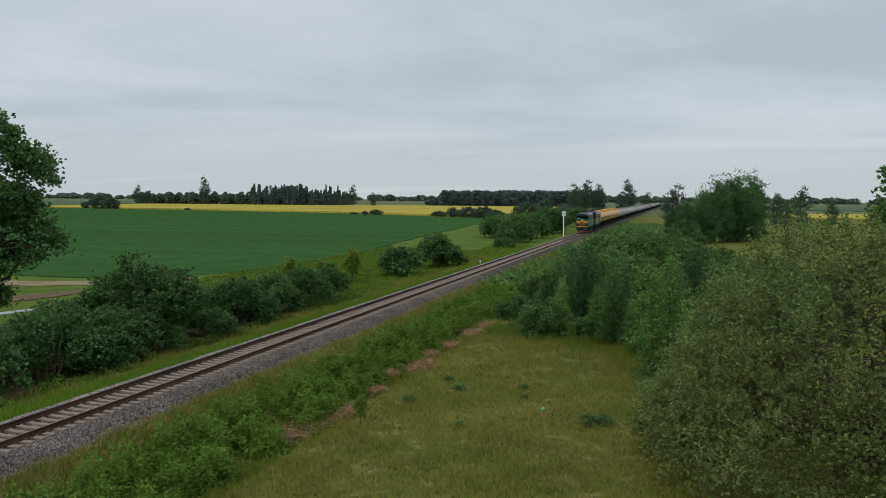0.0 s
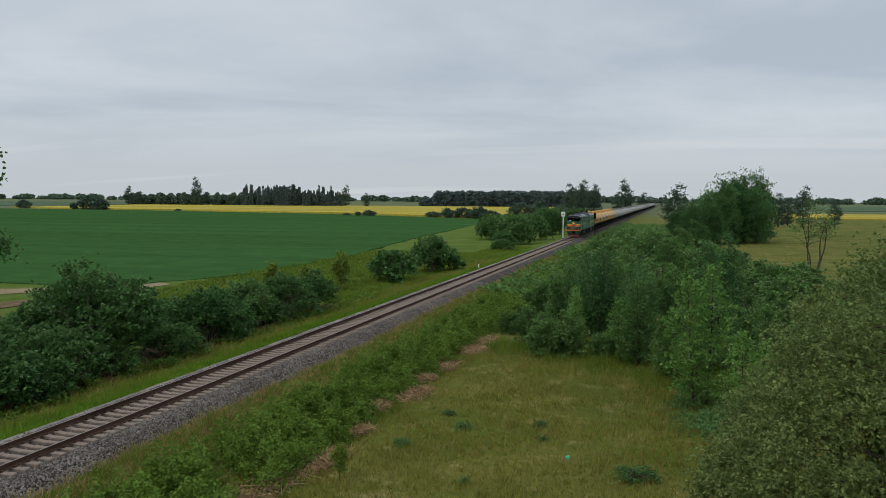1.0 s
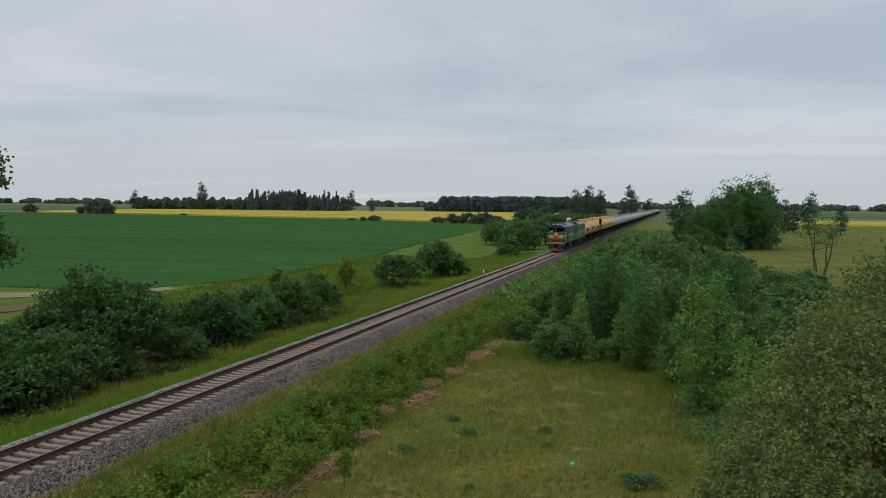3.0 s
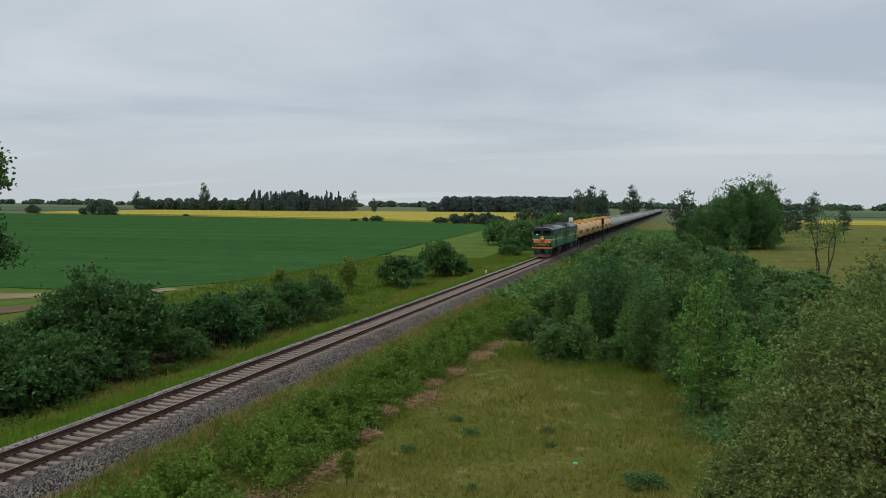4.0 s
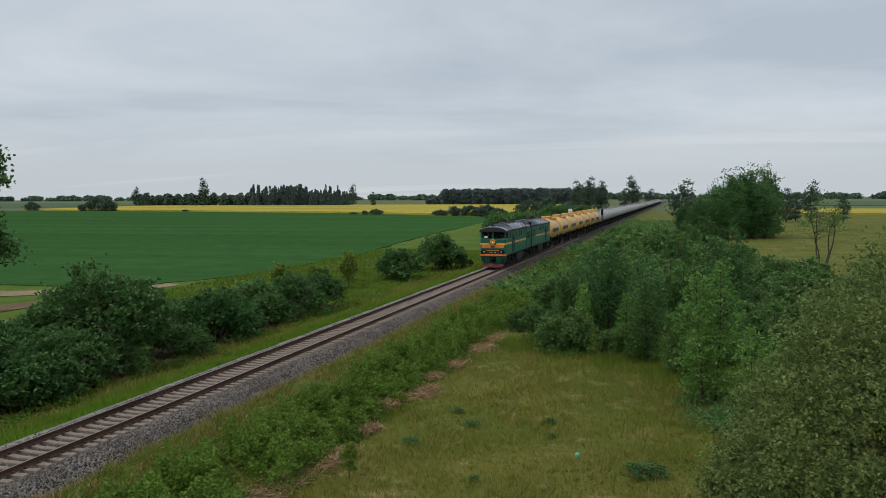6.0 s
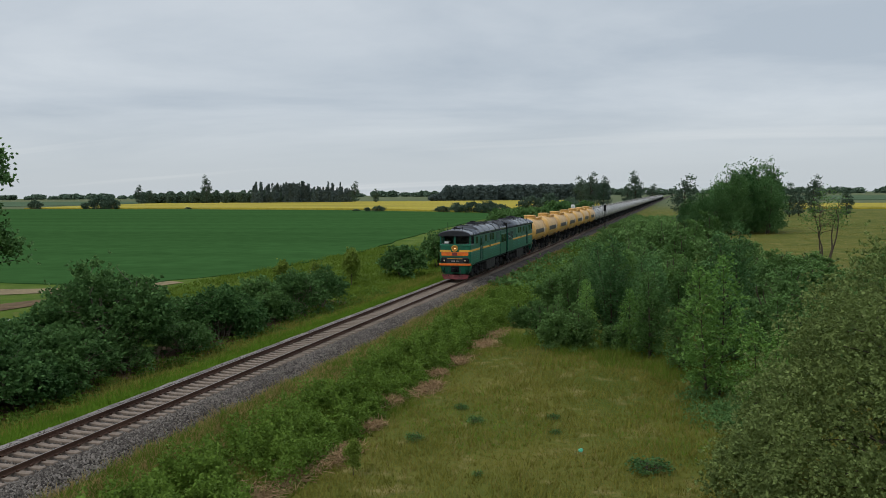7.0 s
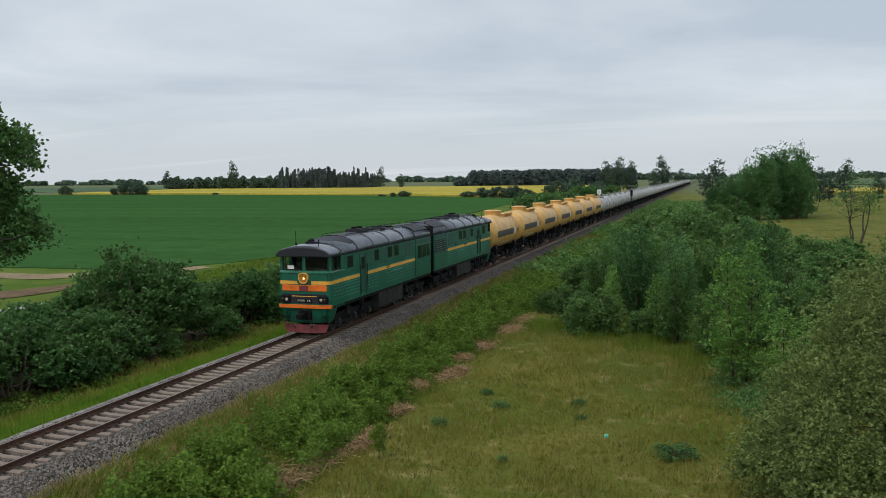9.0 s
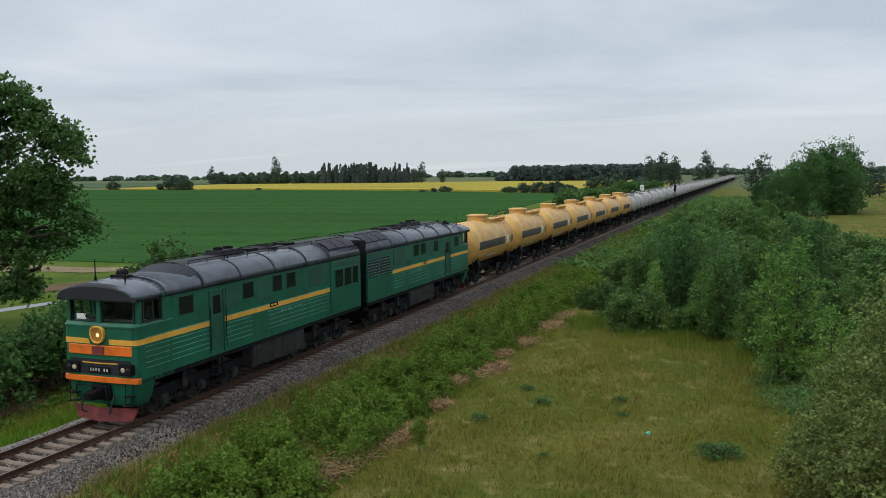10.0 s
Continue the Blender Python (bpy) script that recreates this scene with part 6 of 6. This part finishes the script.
def wagon_bogie(root, yc, wheels, sides=22):
    rows = [(-1.0, 1.0, yc - 0.22, yc + 0.22, 0.45, 0.85)]
    bogie = part("bogie", bevelled(boxes(*rows), 0.04, 1), BLACK, root)
    for s in (-1, 1):
        x0, x1 = sorted((s * 0.95, s * 1.14))
        bm = rings(bmesh.new(), [[(x, yc + y, z) for y, z in ((-1.2, 0.42), (-1.2, 0.62), (-0.75, 0.70), (-0.3, 0.95), (0.3, 0.95), (0.75, 0.70), (1.2, 0.62), (1.2, 0.42), (0.75, 0.38), (0.35, 0.25), (-0.35, 0.25), (-0.75, 0.38))] for x in (x0, x1)])
        part("side_frame", bm, BLACK, bogie)
        for k in (-0.14, 0.14):
            part("coil_spring", lathe(bmesh.new(), [(0.35 + 0.05 * i, 0.085 if i % 2 else 0.065) for i in range(9)], "z", 8, (s * 1.08, yc + k, 0)), GRIME, bogie)
    for dy in (-0.925, 0.925):
        wheels.append(wheelset(root, yc + dy, 0.475, sides=sides))
    return bogie


def ladder_on(r, zc, y, s):
    """A ladder bent round the tank, one connected lattice: two stiles and the rungs between them."""
    bm = bmesh.new()
    levels = []
    for i in range(29):
        a = radians(-58 + 132 * i / 28)
        levels.append([bm.verts.new((s * r * math.cos(a), y + k, zc + r * math.sin(a))) for k in (-0.23, -0.19, 0.19, 0.23)])
    for i, (p, q) in enumerate(zip(levels, levels[1:])):
        bm.faces.new((p[0], p[1], q[1], q[0]))
        bm.faces.new((p[2], p[3], q[3], q[2]))
        if i % 3 == 1:
            bm.faces.new((p[1], p[2], q[2], q[1]))
    bmesh.ops.recalc_face_normals(bm, faces=bm.faces[:])
    bmesh.ops.solidify(bm, geom=bm.faces[:], thickness=0.03)
    return bm


def build_tank_wagon(yellow):
    """A four-axle tank wagon, centre at y = 0, rail tops at z = 0."""
    root = new("tank_wagon")
    wheels = []
    paint = TANKYELLOW if yellow else TANKGREY
    R, ZC, HL = (1.60, 2.94, 5.3) if yellow else (1.50, 2.80, 5.2)
    prof = [(-HL, 0.02), (-HL + 0.02, 0.55), (-HL + 0.10, 0.95), (-HL + 0.26, 1.30), (-HL + 0.48, R - 0.05), (-HL + 0.62, R)]
    prof = prof + [(0, R)] + [(-y, r) for y, r in prof[::-1]]
    tank = smooth(part("tank", lathe(bmesh.new(), prof, "y", 40 if yellow else 24, (0, 0, ZC)), paint, root))
    for y in (-4.2, -2.1, 0.0, 2.1, 4.2) if not yellow else (-4.55, 4.55):
        part("hoop", lathe(bmesh.new(), [(y - 0.05, R - 0.01), (y - 0.05, R + 0.014), (y + 0.05, R + 0.014), (y + 0.05, R - 0.01)], "y", 40 if yellow else 24, (0, 0, ZC)), paint if yellow else GRIME, tank)
    top = ZC + R
    if yellow:
        dome = part("top_box", lathe(bmesh.new(), [(top - 0.25, 0.78), (top + 0.28, 0.78), (top + 0.30, 0.85), (top + 0.38, 0.85), (top + 0.40, 0.75)], "z", 26, (0, 0.1, 0)), TANKYELLOW, root, "round yellow manhole housing")
        part("lid", lathe(bmesh.new(), [(top + 0.40, 0.6), (top + 0.44, 0.55)], "z", 20, (0, 0.1, 0)), TANKYELLOW, dome)
        for s in (-1, 1):
            x0, x1 = sorted((s * 0.52, s * 0.95))
            walk_ = part("walkway", boxes((x0, x1, 0.95, 4.5, top + 0.0, top + 0.04), *[(x0, x1, 0.95 + 0.25 * i, 1.01 + 0.25 * i, top - 0.18, top) for i in range(15)]), TANKYELLOW, root)
            bm = bmesh.new()
            rod(bm, (s * 0.95, 0.95, top + 0.22), (s * 0.95, 4.5, top + 0.22), 0.022)
            for i in range(9):
                rod(bm, (s * 0.95, 0.95 + 0.44 * i, top - 0.05), (s * 0.95, 0.95 + 0.44 * i, top + 0.22), 0.018)
            part("guard_rail", bm, TANKYELLOW, walk_)
            # dark lettering band with a white square
            bm = bmesh.new()
            def band(y0, y1, a0, a1, k):
                loops = []
                for i in range(5):
                    a = radians(a0 + (a1 - a0) * i / 4)
                    loops.append([(s * (R + k) * math.cos(a), y0, ZC + (R + k) * math.sin(a)), (s * (R + k) * math.cos(a), y1, ZC + (R + k) * math.sin(a))])
                return rings(bm, loops, closed=False, caps=False)
            band(-4.5, 2.3, -13, 8, 0.006)
            lb = part("lettering_band", bm, PLATE, tank, "dark band with unreadable lettering")
            bm = bmesh.new()
            band(2.7, 3.3, -13, 9, 0.006)
            part("white_placard", bm, WHITE, tank)
            bm = bmesh.new()
            band(3.75, 4.5, -13, 8, 0.006)
            part("small_band", bm, PLATE, tank)
            bm = bmesh.new()
            band(-1.8, 1.0, -38, -34, 0.006)
            part("pale_line", bm, WHITE, tank)
    else:
        part("dome", lathe(bmesh.new(), [(top - 0.2, 0.45), (top + 0.22, 0.45), (top + 0.26, 0.38), (top + 0.30, 0.1)], "z", 20), TANKGREY, root)
        for y in (-1.0, 1.0):
            part("valve", lathe(bmesh.new(), [(top - 0.1, 0.14), (top + 0.2, 0.14), (top + 0.24, 0.05)], "z", 12, (0, y, 0)), GRIME, root)
        for s in (-1, 1):
            x0, x1 = sorted((s * 0.45, s * 0.85))
            walk_ = part("walkway", boxes((x0, x1, -1.6, 1.6, top - 0.06, top - 0.02)), GRIME, root)
            bm = bmesh.new()
            rod(bm, (s * 0.85, -1.6, top + 0.45), (s * 0.85, 1.6, top + 0.45), 0.02)
            for i in range(4):
                rod(bm, (s * 0.85, -1.6 + 3.2 * i / 3, top - 0.1), (s * 0.85, -1.6 + 3.2 * i / 3, top + 0.45), 0.018)
            part("guard_rail", bm, TANKGREY, walk_)
    for s in (-1, 1):
        part("ladder", ladder_on(R + 0.10, ZC, 3.5 if yellow else 0.0, s), TANKYELLOW if yellow else TANKGREY, root)
    part("centre_sill", boxes((-0.3, 0.3, -5.75, 5.75, 0.88, 1.22)), BLACK, root)
    for y in (-3.9, 3.9):
        bm = rings(bmesh.new(), [[(-1.3, yy, 0.95), (1.3, yy, 0.95), (1.42, yy, 1.5), (1.25, yy, 1.95), (0.9, yy, 1.55), (-0.9, yy, 1.55), (-1.25, yy, 1.95), (-1.42, yy, 1.5)] for yy in (y - 0.28, y + 0.28)])
        part("saddle", bm, BLACK, root)
        wagon_bogie(root, y, wheels, 22 if yellow else 12)
        k = math.copysign(1, y)
        part("end_beam", bevelled(boxes((-1.45, 1.45, y + k * 1.55 - 0.1, y + k * 1.55 + 0.1, 0.9, 1.25)), 0.02, 1), BLACK, root)
        part("coupler", bevelled(boxes((-0.22, 0.22, y + k * 1.95 - 0.2, y + k * 1.95 + 0.15, 0.88, 1.24)), 0.04), BLACK, root)
        for s in (-1, 1):
            bm = bmesh.new()
            rod(bm, (s * 1.38, y + k * 1.6, 0.45), (s * 1.38, y + k * 1.6, 1.9), 0.025)
            rod(bm, (s * 1.38, y + k * 1.2, 0.45), (s * 1.38, y + k * 1.2, 1.4), 0.025)
            rod(bm, (s * 1.38, y + k * 1.6, 0.45), (s * 1.38, y + k * 1.2, 0.45), 0.025)
            part("shunter_step", bm, BLACK, root)
    part("brake_gear", boxes((-0.9, -0.4, -0.9, 0.2, 0.55, 0.9), (0.4, 0.8, 0.4, 1.6, 0.6, 0.88), (-0.05, 0.05, -2.6, 2.6, 0.6, 0.68)), BLACK, root)
    label = "yellow four-axle tank wagon with a dark lettering band" if yellow else "pale grey weathered four-axle tank wagon"
    return tagged(root, label, "tank wagon", "yellow tank wagons" if yellow else "grey tank wagons"), wheels


WAGON, YELLOW_COUNT, GREY_COUNT = 12.02, 7, 64
front, front_wheels = build_locomotive(True)
rear = copy_thing(front, pose(0, 0, 0, 0, 0, 180))
REAR_NOSE = 34.30
rolling = []          # (thing, distance behind the nose, turned round, keyed wheels, wheel radius)
wheels_of = lambda ob: [c for c in ob.children if c.name.startswith("wheelset")]
rolling.append((front, 0.0, 0, wheels_of(front), 0.525))
rolling.append((rear, REAR_NOSE, 180, wheels_of(rear), 0.525))
first_yellow, _ = build_tank_wagon(True)
first_grey, _ = build_tank_wagon(False)
for i in range(YELLOW_COUNT + GREY_COUNT):
    src = first_yellow if i < YELLOW_COUNT else first_grey
    ob = src if i in (0, YELLOW_COUNT) else copy_thing(src, Matrix.Identity(4))
    rolling.append((ob, REAR_NOSE + 0.55 + WAGON * (i + 0.5), 0, wheels_of(ob) if i < YELLOW_COUNT else [], 0.475))


def motions():
    """The train runs towards the camera at an even speed, its wheels turning."""
    for ob, back, turned, wheels, r in rolling:
        walk(ob, [(t, pose(TRACK_X, nose(t) + back, 0, 0, 0, turned)) for t in range(11)])
        sense = -1 if turned else 1
        for w in wheels:
            place_ = w.location.copy()
            walk(w, [(k / 30, pose(*place_, sense * math.degrees(SPEED * k / 30 / r) % 360, 0, 0)) for k in range(301)])


motions()
